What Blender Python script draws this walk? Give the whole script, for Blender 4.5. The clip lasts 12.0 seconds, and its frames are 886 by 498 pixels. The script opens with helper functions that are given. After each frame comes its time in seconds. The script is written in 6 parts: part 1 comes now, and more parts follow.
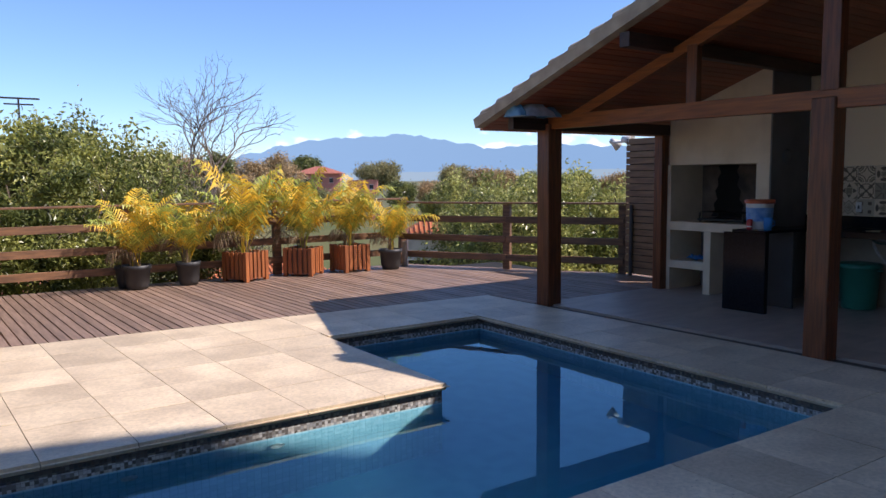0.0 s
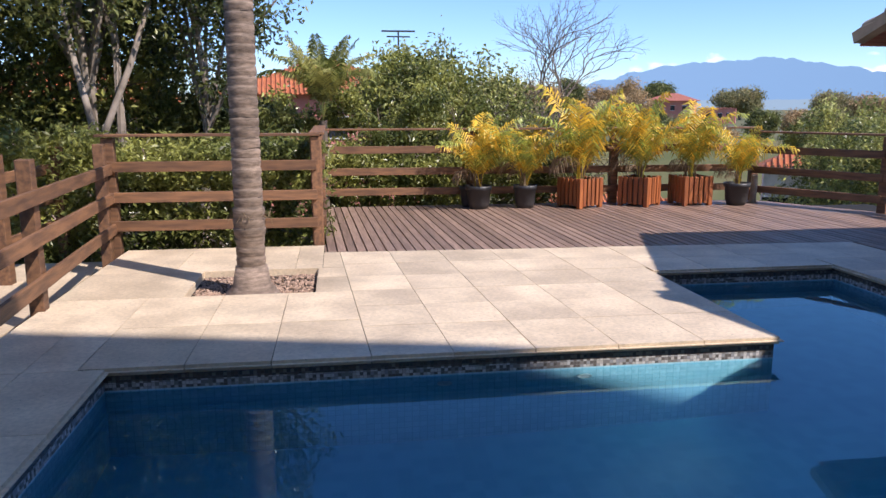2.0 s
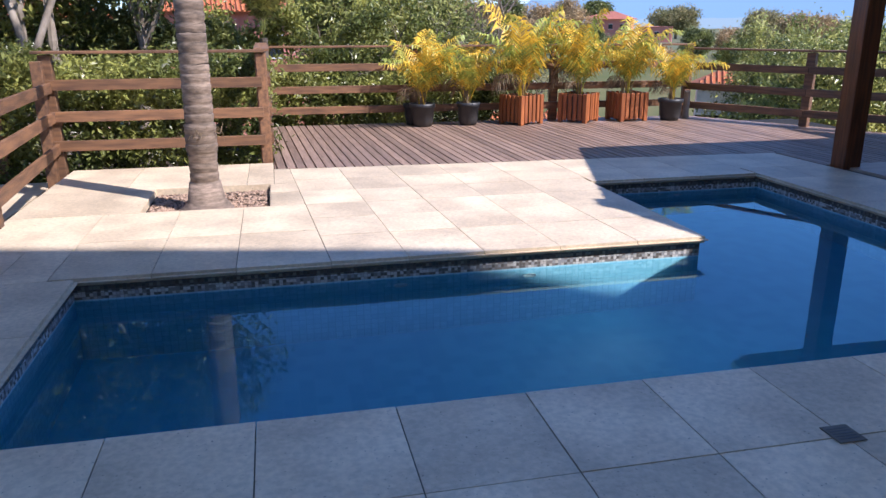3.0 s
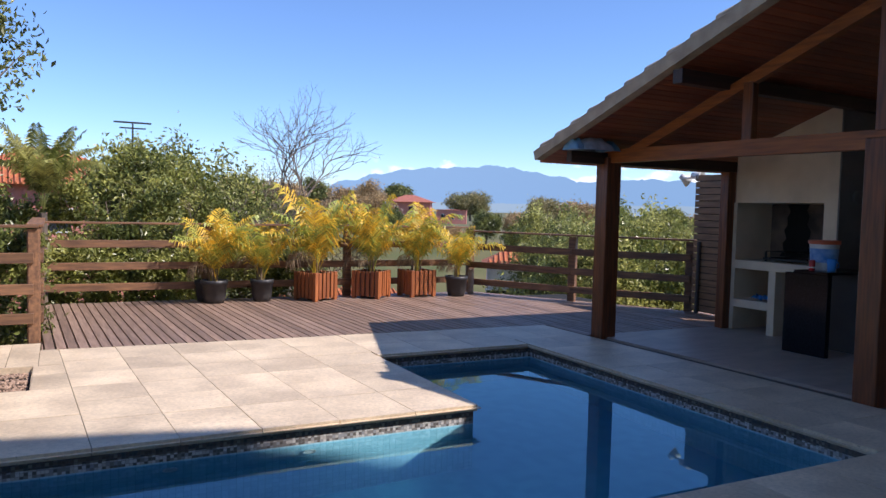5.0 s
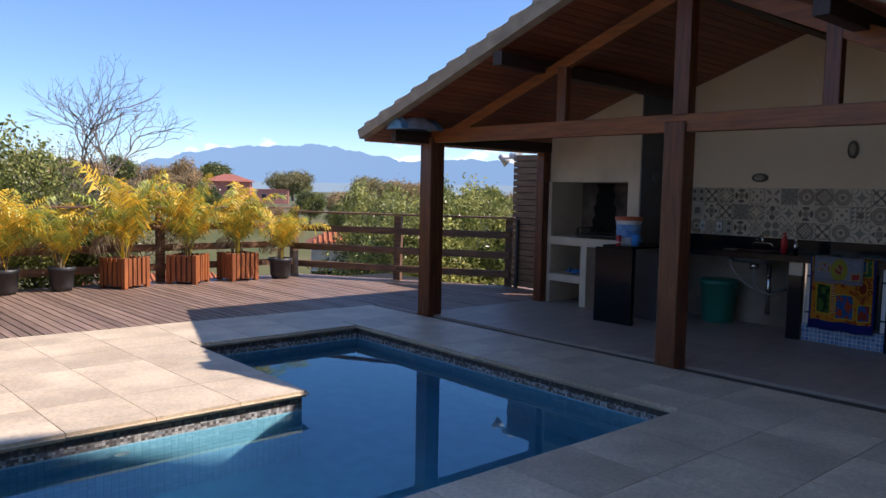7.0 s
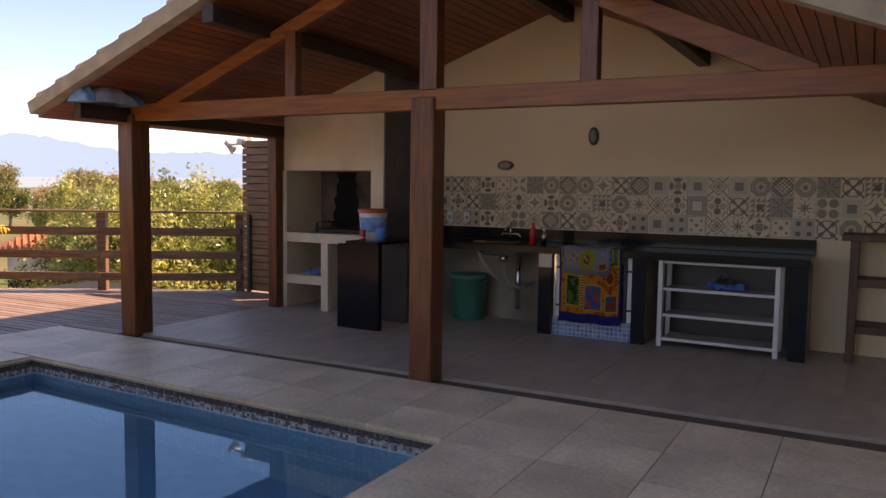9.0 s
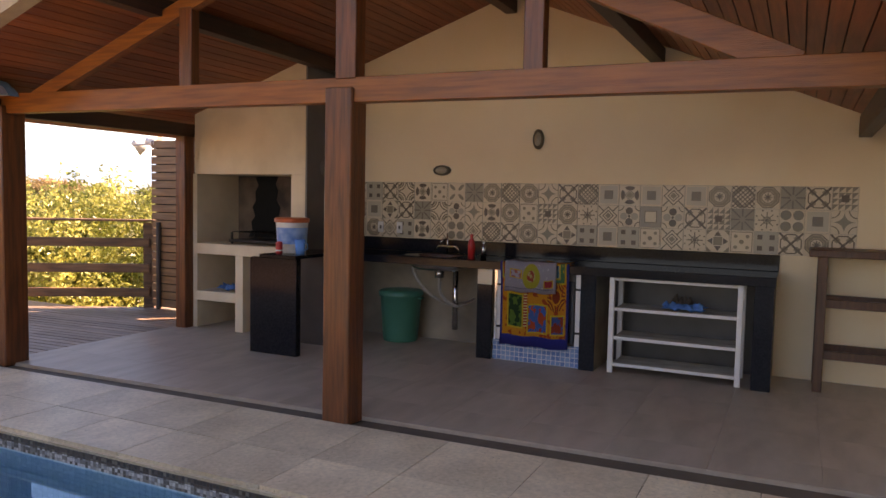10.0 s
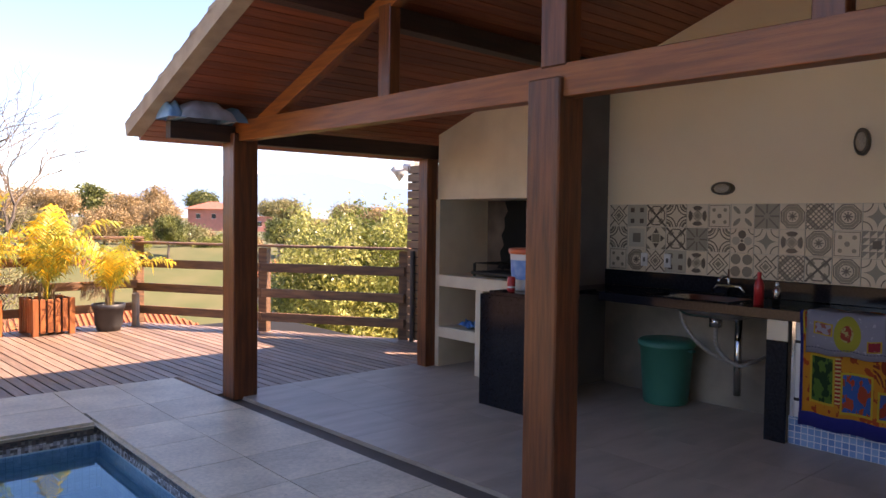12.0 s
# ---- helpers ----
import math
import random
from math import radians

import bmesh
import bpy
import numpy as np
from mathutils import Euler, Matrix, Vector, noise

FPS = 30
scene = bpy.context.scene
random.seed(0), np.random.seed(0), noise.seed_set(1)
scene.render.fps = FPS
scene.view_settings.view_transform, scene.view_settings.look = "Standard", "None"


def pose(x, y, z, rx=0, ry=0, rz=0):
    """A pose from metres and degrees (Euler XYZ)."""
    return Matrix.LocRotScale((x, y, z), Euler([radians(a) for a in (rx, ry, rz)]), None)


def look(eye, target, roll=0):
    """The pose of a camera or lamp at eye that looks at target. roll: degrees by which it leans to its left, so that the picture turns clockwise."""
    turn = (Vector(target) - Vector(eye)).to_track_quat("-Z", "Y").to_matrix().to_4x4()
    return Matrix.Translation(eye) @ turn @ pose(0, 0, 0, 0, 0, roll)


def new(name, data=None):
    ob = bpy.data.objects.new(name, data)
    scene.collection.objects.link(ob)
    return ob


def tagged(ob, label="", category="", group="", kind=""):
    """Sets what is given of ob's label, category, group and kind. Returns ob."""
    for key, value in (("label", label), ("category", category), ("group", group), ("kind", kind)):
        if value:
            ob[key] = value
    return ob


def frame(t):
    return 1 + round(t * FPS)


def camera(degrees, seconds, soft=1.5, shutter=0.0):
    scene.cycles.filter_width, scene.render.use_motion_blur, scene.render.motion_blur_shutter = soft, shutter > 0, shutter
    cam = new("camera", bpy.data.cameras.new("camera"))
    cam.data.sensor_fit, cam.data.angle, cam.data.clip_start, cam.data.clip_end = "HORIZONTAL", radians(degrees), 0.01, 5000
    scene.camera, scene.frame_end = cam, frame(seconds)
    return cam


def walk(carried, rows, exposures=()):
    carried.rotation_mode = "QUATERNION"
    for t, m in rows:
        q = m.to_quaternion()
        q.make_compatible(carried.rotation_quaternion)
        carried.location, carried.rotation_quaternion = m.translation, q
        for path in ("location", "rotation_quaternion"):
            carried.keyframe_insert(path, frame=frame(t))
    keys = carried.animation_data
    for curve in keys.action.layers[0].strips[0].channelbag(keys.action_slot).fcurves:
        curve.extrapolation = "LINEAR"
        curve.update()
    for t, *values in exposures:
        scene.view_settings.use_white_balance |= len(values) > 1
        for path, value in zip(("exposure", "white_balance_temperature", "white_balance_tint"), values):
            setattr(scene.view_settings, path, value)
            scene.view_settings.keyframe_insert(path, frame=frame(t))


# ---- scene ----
cam = camera(61.4, 12.0)
PATH = [
    (0, (0.078, 0.173, 1.591), (1.194, 1.822, 1.403), -0.5),
    (0.5, (0.255, 0.291, 1.589), (0.987, 2.143, 1.407), 0.7),
    (1, (0.321, 0.337, 1.594), (0.838, 2.261, 1.418), 0.5),
    (1.5, (0.312, 0.342, 1.593), (0.68, 2.296, 1.373), -0.2),
    (2, (0.299, 0.308, 1.559), (0.571, 2.254, 1.187), -0.1),
    (2.5, (0.247, 0.192, 1.532), (0.539, 2.11, 1.046), 0.1),
    (3, (0.16, 0.011, 1.528), (0.579, 1.881, 0.956), -0.1),
    (3.5, (0.211, -0.149, 1.541), (0.874, 1.659, 1.0), 1.5),
    (5.5, (0.311, -0.24, 1.566), (1.246, 1.527, 1.524), 0.9),
    (6, (0.329, -0.221, 1.56), (1.321, 1.514, 1.492), 0.9),
    (6.5, (0.332, -0.202, 1.557), (1.446, 1.454, 1.439), 1.2),
    (7, (0.337, -0.139, 1.568), (1.639, 1.372, 1.416), 1.2),
    (7.5, (0.397, 0.025, 1.56), (1.919, 1.31, 1.383), 0.0),
    (9.5, (1.744, 0.755, 1.529), (3.509, 1.685, 1.382), 1.2),
    (10, (2.162, 0.885, 1.534), (3.963, 1.744, 1.398), 1.2),
    (10.5, (2.572, 0.983, 1.555), (4.379, 1.833, 1.447), 0.6),
    (11, (2.957, 1.037, 1.556), (4.693, 2.026, 1.463), 0.5),
    (11.5, (3.307, 1.142, 1.554), (4.927, 2.311, 1.466), 0.3),
    (12, (3.537, 1.184, 1.552), (4.849, 2.691, 1.47), 0.7),
]
EXPOSURES = [(0, 0.69, 6700, 20), (1.8, 0.67, 6500, 20), (2.6, 0.93, 6000, 20), (3.4, 1.0, 6000, 20), (5.3, 0.66, 6500, 20), (6.8, 0.69, 6600, 20), (8.0, 1.02, 7800, 24), (9.5, 1.85, 11800, 36), (10.5, 2.65, 13000, 32), (11.0, 2.8, 11800, 30), (11.5, 2.65, 10600, 30), (12.0, 2.0, 8900, 32)]
walk(cam, [(t, look(eye, target, roll)) for t, eye, target, roll in PATH], EXPOSURES)

# ---- light ----
SUN_TO = Vector((0.70, -0.62, 1.0)).normalized()
world = bpy.data.worlds.new("world")
scene.world = world
world.use_nodes = True
wn = world.node_tree
wn.nodes.clear()
sky = wn.nodes.new("ShaderNodeTexSky")
sky.sky_type = "NISHITA"
sky.sun_disc = False
sky.sun_elevation = math.asin(SUN_TO.z)
sky.sun_rotation = math.atan2(SUN_TO.x, SUN_TO.y)
sky.altitude, sky.air_density, sky.dust_density, sky.ozone_density = 2800, 1.25, 0.0, 9.0
bg = wn.nodes.new("ShaderNodeBackground")
bg.inputs[1].default_value = 0.125
wo = wn.nodes.new("ShaderNodeOutputWorld")
wn.links.new(sky.outputs[0], bg.inputs[0])
wn.links.new(bg.outputs[0], wo.inputs[0])
sun = new("sun", bpy.data.lights.new("sun", "SUN"))
sun.data.energy, sun.data.angle, sun.data.color = 3.9, radians(0.55), (1.0, 0.95, 0.87)
sun.matrix_world = look(SUN_TO * 30, (0, 0, 0))
scene.view_settings.exposure = 0.0


# ---- materials ----
def mat(name, base, rough=0.7, second=None, scale=3.0, detail=4.0, bump=0.0, bump_scale=40.0, metal=0.0, stretch=(1, 1, 1), vary=0.0, island=0.0, spread=(0.35, 0.65), coat=0.0, fine=None, fine_amount=0.0):
    """A principled material: two colours mixed by a coarse noise, a finer mottle, bump, and a shift from piece to piece."""
    m = bpy.data.materials.new(name)
    m.use_nodes = True
    t = m.node_tree
    p = t.nodes["Principled BSDF"]
    p.inputs["Roughness"].default_value = rough
    p.inputs["Metallic"].default_value = metal
    p.inputs["Coat Weight"].default_value = coat
    p.inputs["Coat Roughness"].default_value = 0.15
    co = t.nodes.new("ShaderNodeTexCoord")
    mp = t.nodes.new("ShaderNodeMapping")
    mp.inputs["Scale"].default_value = stretch
    t.links.new(co.outputs["Object"], mp.inputs[0])
    info = t.nodes.new("ShaderNodeObjectInfo")
    shift = t.nodes.new("ShaderNodeVectorMath")
    shift.operation = "MULTIPLY_ADD"
    shift.inputs[1].default_value = (37, 17, 29) if (vary or island) else (0, 0, 0)
    t.links.new(info.outputs["Random"], shift.inputs[0])
    t.links.new(mp.outputs[0], shift.inputs[2])
    n = t.nodes.new("ShaderNodeTexNoise")
    n.inputs["Scale"].default_value, n.inputs["Detail"].default_value = scale, detail
    t.links.new(shift.outputs[0], n.inputs[0])
    r = t.nodes.new("ShaderNodeMapRange")
    r.inputs[1].default_value, r.inputs[2].default_value = spread
    t.links.new(n.outputs[0], r.inputs[0])
    mix = t.nodes.new("ShaderNodeMix")
    mix.data_type = "RGBA"
    mix.inputs[6].default_value = (*base, 1)
    mix.inputs[7].default_value = (*(second or [c * 0.75 for c in base]), 1)
    t.links.new(r.outputs[0], mix.inputs[0])
    out = mix.outputs[2]
    if fine:
        n3 = t.nodes.new("ShaderNodeTexNoise")
        n3.inputs["Scale"].default_value, n3.inputs["Detail"].default_value = fine, 3
        t.links.new(shift.outputs[0], n3.inputs[0])
        h3 = t.nodes.new("ShaderNodeMapRange")
        h3.inputs[1].default_value, h3.inputs[2].default_value = 0.35, 0.65
        h3.inputs[3].default_value, h3.inputs[4].default_value = 1 - fine_amount, 1 + fine_amount
        t.links.new(n3.outputs[0], h3.inputs[0])
        hv = t.nodes.new("ShaderNodeHueSaturation")
        t.links.new(h3.outputs[0], hv.inputs["Value"])
        t.links.new(out, hv.inputs["Color"])
        out = hv.outputs[0]
    for amount, socket in ((vary, info.outputs["Random"]), (island, None)):
        if amount:
            if socket is None:
                socket = t.nodes.new("ShaderNodeNewGeometry").outputs["Random Per Island"]
            v = t.nodes.new("ShaderNodeMapRange")
            v.inputs[3].default_value, v.inputs[4].default_value = 1 - amount, 1 + amount
            t.links.new(socket, v.inputs[0])
            h = t.nodes.new("ShaderNodeHueSaturation")
            t.links.new(v.outputs[0], h.inputs["Value"])
            t.links.new(out, h.inputs["Color"])
            out = h.outputs[0]
    t.links.new(out, p.inputs["Base Color"])
    if bump:
        n2 = t.nodes.new("ShaderNodeTexNoise")
        n2.inputs["Scale"].default_value, n2.inputs["Detail"].default_value = bump_scale, 5
        t.links.new(shift.outputs[0], n2.inputs[0])
        b = t.nodes.new("ShaderNodeBump")
        b.inputs["Strength"].default_value, b.inputs["Distance"].default_value = bump, 0.01
        t.links.new(n2.outputs[0], b.inputs["Height"])
        t.links.new(b.outputs[0], p.inputs["Normal"])
    return m


M_STONE = mat("travertine", (0.735, 0.595, 0.415), 0.46, (0.53, 0.42, 0.29), 1.9, 8, 0.25, 60, vary=0.10, fine=34, fine_amount=0.10)
def pitted(m, scale, cut, dark):
    """Small dark pits and a few stains over a stone material."""
    t = m.node_tree
    p = t.nodes["Principled BSDF"]
    src = p.inputs["Base Color"].links[0].from_socket
    co = t.nodes.new("ShaderNodeTexCoord")
    out = src
    for sc, lo, hi, amount in ((scale, cut, cut + 0.05, 0.75), (1.1, 0.56, 0.75, 0.35), (scale * 0.35, cut + 0.02, cut + 0.1, 0.4)):
        n = t.nodes.new("ShaderNodeTexNoise")
        n.inputs["Scale"].default_value, n.inputs["Detail"].default_value = sc, 4
        t.links.new(co.outputs["Object"], n.inputs[0])
        r = t.nodes.new("ShaderNodeMapRange")
        r.inputs[1].default_value, r.inputs[2].default_value, r.inputs[4].default_value = lo, hi, amount
        t.links.new(n.outputs[0], r.inputs[0])
        x = t.nodes.new("ShaderNodeMix")
        x.data_type = "RGBA"
        x.inputs[7].default_value = (*dark, 1)
        t.links.new(r.outputs[0], x.inputs[0])
        t.links.new(out, x.inputs[6])
        out = x.outputs[2]
    t.links.new(out, p.inputs["Base Color"])
    return m


pitted(M_STONE, 55, 0.66, (0.20, 0.165, 0.13))
M_DECK = mat("deck_wood", (0.32, 0.215, 0.16), 0.5, (0.205, 0.135, 0.10), 3, 5, 0.3, 20, stretch=(1, 12, 12), vary=0.25)
M_FENCE = mat("fence_wood", (0.25, 0.125, 0.060), 0.6, (0.12, 0.062, 0.035), 3, 5, 0.3, 25, stretch=(1, 8, 8), vary=0.2)
M_POST = mat("varnished_wood", (0.215, 0.060, 0.017), 0.36, (0.095, 0.027, 0.009), 2.5, 6, 0.25, 14, stretch=(14, 14, 1), coat=0.05)
M_BEAM = mat("varnished_beam", (0.34, 0.098, 0.020), 0.42, (0.19, 0.053, 0.013), 2.5, 6, 0.25, 14, stretch=(14, 1, 14), coat=0.05)
M_RAFT = mat("dark_purlin", (0.06, 0.028, 0.018), 0.5, (0.035, 0.018, 0.012), 2.5, 6, 0.25, 14, stretch=(1, 14, 14))
M_WALL = mat("cream_wall", (0.88, 0.70, 0.475), 0.8, (0.82, 0.645, 0.43), 1.2, 5, 0.12, 50)
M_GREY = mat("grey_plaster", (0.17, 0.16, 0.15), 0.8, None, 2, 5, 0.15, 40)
M_HEARTH = mat("hearth_plaster", (0.76, 0.635, 0.46), 0.8, (0.64, 0.525, 0.37), 2.5, 5, 0.15, 40)
M_GRANITE = mat("black_granite", (0.006, 0.007, 0.010), 0.12, (0.014, 0.015, 0.02), 60, 4, 0, 40)
M_GRANITE.node_tree.nodes["Principled BSDF"].inputs["Specular IOR Level"].default_value = 0.22
M_FLOOR = mat("floor_tile", (0.45, 0.36, 0.285), 0.42, (0.35, 0.28, 0.22), 2, 6, 0.1, 30, stretch=(1, 3, 1), vary=0.03)
M_GUTTER = mat("gutter_strip", (0.13, 0.095, 0.07), 0.7, None, 5, 5, 0.2, 40)
M_ROOF = mat("roof_tile", (0.50, 0.39, 0.27), 0.85, (0.36, 0.28, 0.19), 3, 6, 0.4, 25, vary=0.2)
M_WHITE = mat("white_paint", (0.75, 0.74, 0.71), 0.5, (0.68, 0.67, 0.64), 4, 4)
M_GRASS = mat("grass", (0.085, 0.10, 0.03), 0.9, (0.14, 0.125, 0.05), 0.3, 6, 0.3, 3)
M_BLUE = mat("pool_tile", (0.10, 0.42, 0.62), 0.25, (0.08, 0.34, 0.52), 3, 3, 0)


# ---- mesh helpers ----
def finish(bm, name, material, smooth=False):
    me = bpy.data.meshes.new(name)
    bm.to_mesh(me)
    bm.free()
    for m in (material if isinstance(material, (list, tuple)) else [material]):
        me.materials.append(m)
    if smooth:
        me.shade_smooth()
    return me


def part(name, bm, material, parent=None, label="", at=None, smooth=False):
    ob = new(name, finish(bm, name, material, smooth))
    if at is not None:
        ob.matrix_basis = at
    if parent is not None:
        ob.parent = parent
    if label:
        ob["label"] = label
    return ob


def empty(name, x=0, y=0, z=0, rz=0):
    ob = new(name)
    ob.matrix_basis = pose(x, y, z, 0, 0, rz)
    return ob


def box(bm, x0, x1, y0, y1, z0, z1, bevel=0.0, m=None):
    r = bmesh.ops.create_cube(bm, size=1)
    vs = r["verts"]
    for v in vs:
        v.co = Vector((x0 + (v.co.x + 0.5) * (x1 - x0), y0 + (v.co.y + 0.5) * (y1 - y0), z0 + (v.co.z + 0.5) * (z1 - z0)))
    if bevel:
        es = {e for v in vs for e in v.link_edges}
        r = bmesh.ops.bevel(bm, geom=list(es), offset=bevel, segments=1, affect="EDGES")
        vs = list({v for f in r["faces"] for v in f.verts})
    if m is not None:
        bmesh.ops.transform(bm, matrix=m, verts=vs)
    return bm


def box_bm(x0, x1, y0, y1, z0, z1, bevel=0.0):
    return box(bmesh.new(), x0, x1, y0, y1, z0, z1, bevel)


def bar_bm(a, b, w, h, bevel=0.004):
    """A bar from a to b with its broad side h upright, its centre line on a-b."""
    a, b = Vector(a), Vector(b)
    d = b - a
    q = d.to_track_quat("X", "Z").to_matrix().to_4x4()
    return box(bmesh.new(), 0, d.length, -w / 2, w / 2, -h / 2, h / 2, bevel, Matrix.Translation(a) @ q)


def lathe(profile, n=20, closed=False):
    """A solid of revolution from (radius, height) pairs."""
    bm = bmesh.new()
    rings = []
    for r, z in profile:
        rings.append([bm.verts.new((r * math.cos(math.tau * i / n), r * math.sin(math.tau * i / n), z)) for i in range(n)])
    for a, b in zip(rings, rings[1:]):
        for i in range(n):
            bm.faces.new((a[i], a[(i + 1) % n], b[(i + 1) % n], b[i]))
    if closed:
        bm.faces.new(rings[0][::-1])
        bm.faces.new(rings[-1])
    return bm


def tube(bm, pts, radii, n=6):
    """A tapered tube through the points."""
    rings = []
    for i, p in enumerate(pts):
        d = (pts[min(i + 1, len(pts) - 1)] - pts[max(i - 1, 0)])
        q = d.to_track_quat("Z", "Y")
        rings.append([bm.verts.new(p + q @ Vector((radii[i] * math.cos(math.tau * k / n), radii[i] * math.sin(math.tau * k / n), 0))) for k in range(n)])
    for a, b in zip(rings, rings[1:]):
        for k in range(n):
            bm.faces.new((a[k], a[(k + 1) % n], b[(k + 1) % n], b[k]))
    bm.faces.new(rings[-1])
    bm.faces.new(rings[0][::-1])


def prism(outline, axis, lo, hi):
    """A slab with the outline, given in the other two axes, from lo to hi along the axis."""
    bm = bmesh.new()
    def at(p, v):
        q = list(p)
        q.insert("xyz".index(axis), v)
        return bm.verts.new(q)
    a, b = [at(p, lo) for p in outline], [at(p, hi) for p in outline]
    bm.faces.new(a)
    bm.faces.new(b[::-1])
    for i in range(len(a)):
        bm.faces.new((a[i], b[i], b[(i + 1) % len(a)], a[(i + 1) % len(a)]))
    bmesh.ops.recalc_face_normals(bm, faces=bm.faces)
    return bm



M_POT = mat("black_plastic", (0.03, 0.03, 0.033), 0.5, (0.05, 0.05, 0.05), 4, 4, 0.1, 30)
M_BOX = mat("orange_stained_wood", (0.42, 0.135, 0.040), 0.5, (0.24, 0.07, 0.025), 3, 5, 0.25, 20, stretch=(10, 10, 1), vary=0.2)
M_SOIL = mat("soil", (0.05, 0.035, 0.025), 0.95, None, 8, 5, 0.6, 30)
def leafy(m, amount=0.4):
    """Lets some light through the leaves."""
    t = m.node_tree
    p = t.nodes["Principled BSDF"]
    tr = t.nodes.new("ShaderNodeBsdfTranslucent")
    mx = t.nodes.new("ShaderNodeMixShader")
    mx.inputs[0].default_value = amount
    t.links.new(p.inputs["Base Color"].links[0].from_socket, tr.inputs[0])
    t.links.new(p.outputs[0], mx.inputs[1])
    t.links.new(tr.outputs[0], mx.inputs[2])
    t.links.new(mx.outputs[0], t.nodes["Material Output"].inputs[0])


M_PALM = mat("yellow_frond", (0.86, 0.54, 0.05), 0.45, (0.36, 0.42, 0.085), 2.2, 3, 0, spread=(0.42, 0.58), island=0.35)
M_DEAD = mat("dry_frond", (0.34, 0.25, 0.15), 0.8, (0.24, 0.16, 0.09), 4, 3, 0, island=0.3)
M_LEAF = mat("leaf_green", (0.38, 0.38, 0.10), 0.32, (0.13, 0.155, 0.042), 0.9, 3, 0, spread=(0.42, 0.58), island=0.5)
M_LEAF_LIGHT = mat("leaf_light", (0.52, 0.50, 0.16), 0.32, (0.17, 0.20, 0.05), 0.9, 3, 0, spread=(0.42, 0.58), island=0.45)
M_LEAF_DARK = mat("leaf_dark", (0.26, 0.275, 0.085), 0.3, (0.085, 0.105, 0.035), 0.9, 3, 0, spread=(0.42, 0.58), island=0.5)
M_LEAF_DRY = mat("leaf_dry", (0.42, 0.32, 0.16), 0.7, (0.26, 0.24, 0.09), 0.5, 3, 0, island=0.35)
for lm in (M_PALM, M_DEAD, M_LEAF, M_LEAF_LIGHT, M_LEAF_DARK, M_LEAF_DRY):
    leafy(lm)
M_TWIG = mat("winter_twig", (0.17, 0.13, 0.10), 0.85, (0.09, 0.07, 0.055), 4, 6, 0.3, 25)
M_BARK = mat("bark", (0.20, 0.15, 0.11), 0.85, (0.11, 0.085, 0.065), 5, 6, 0.6, 25, stretch=(1, 1, 0.3))
M_PALE_BARK = mat("pale_bark", (0.36, 0.30, 0.24), 0.85, (0.2, 0.16, 0.12), 4, 6, 0.5, 25)
M_CLAY = mat("clay_roof", (0.48, 0.15, 0.055), 0.85, (0.34, 0.105, 0.045), 2, 6, 0.3, 10)
M_PINK = mat("pink_wall", (0.58, 0.22, 0.17), 0.85, (0.5, 0.2, 0.15), 1, 4)
M_DARKPANE = mat("dark_pane", (0.03, 0.035, 0.04), 0.15)
M_STEEL = mat("steel", (0.55, 0.54, 0.52), 0.25, None, 10, 4, metal=1.0)
M_CHROME = mat("chrome", (0.7, 0.7, 0.7), 0.12, None, 10, 2, metal=1.0)
M_BIN = mat("green_plastic", (0.015, 0.20, 0.14), 0.45, (0.012, 0.17, 0.12), 4, 3)
M_BLUECLOTH = mat("blue_cloth", (0.05, 0.30, 0.72), 0.9, (0.04, 0.24, 0.6), 8, 3, 0.3, 60)
M_WHITEPLASTIC = mat("white_plastic", (0.74, 0.73, 0.70), 0.4, None, 8, 2)
M_RED = mat("red_plastic", (0.60, 0.03, 0.03), 0.35, None, 6, 2)
M_ORANGE = mat("orange_lid", (0.70, 0.14, 0.05), 0.4, None, 6, 2)
M_BLUELABEL = mat("blue_label", (0.05, 0.22, 0.55), 0.4, (0.25, 0.45, 0.7), 9, 2)
# Black of the soot mark, and of shade put behind gaps.
M_SOOT_SHADE = mat("soot_shade", (0.008, 0.008, 0.008), 0.95)
M_BRICK = mat("refractory", (0.20, 0.145, 0.11), 0.85, (0.045, 0.035, 0.03), 2.2, 5, 0.3, 25)
M_GRAVEL = mat("gravel", (0.40, 0.27, 0.19), 0.85, None, 20, 3, 0.2, 60, island=0.45)
M_STEEL_DARK = mat("dark_iron", (0.05, 0.045, 0.04), 0.6, None, 8, 4, metal=0.6)
M_ROOFLIGHT = mat("weathered_mortar", (0.48, 0.38, 0.26), 0.9, (0.34, 0.26, 0.18), 4, 6, 0.5, 25)
M_WHITEHOUSE = mat("house_white", (0.72, 0.68, 0.62), 0.85)
M_GLASSY = mat("frosted_lens", (0.46, 0.39, 0.29), 0.2, None, 10, 2)
M_BRONZE = mat("bronze_metal", (0.20, 0.17, 0.13), 0.4, None, 10, 4, metal=0.8)
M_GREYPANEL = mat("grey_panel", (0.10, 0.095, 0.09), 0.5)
M_DRYLEAF = mat("fallen_leaf", (0.62, 0.33, 0.06), 0.7)


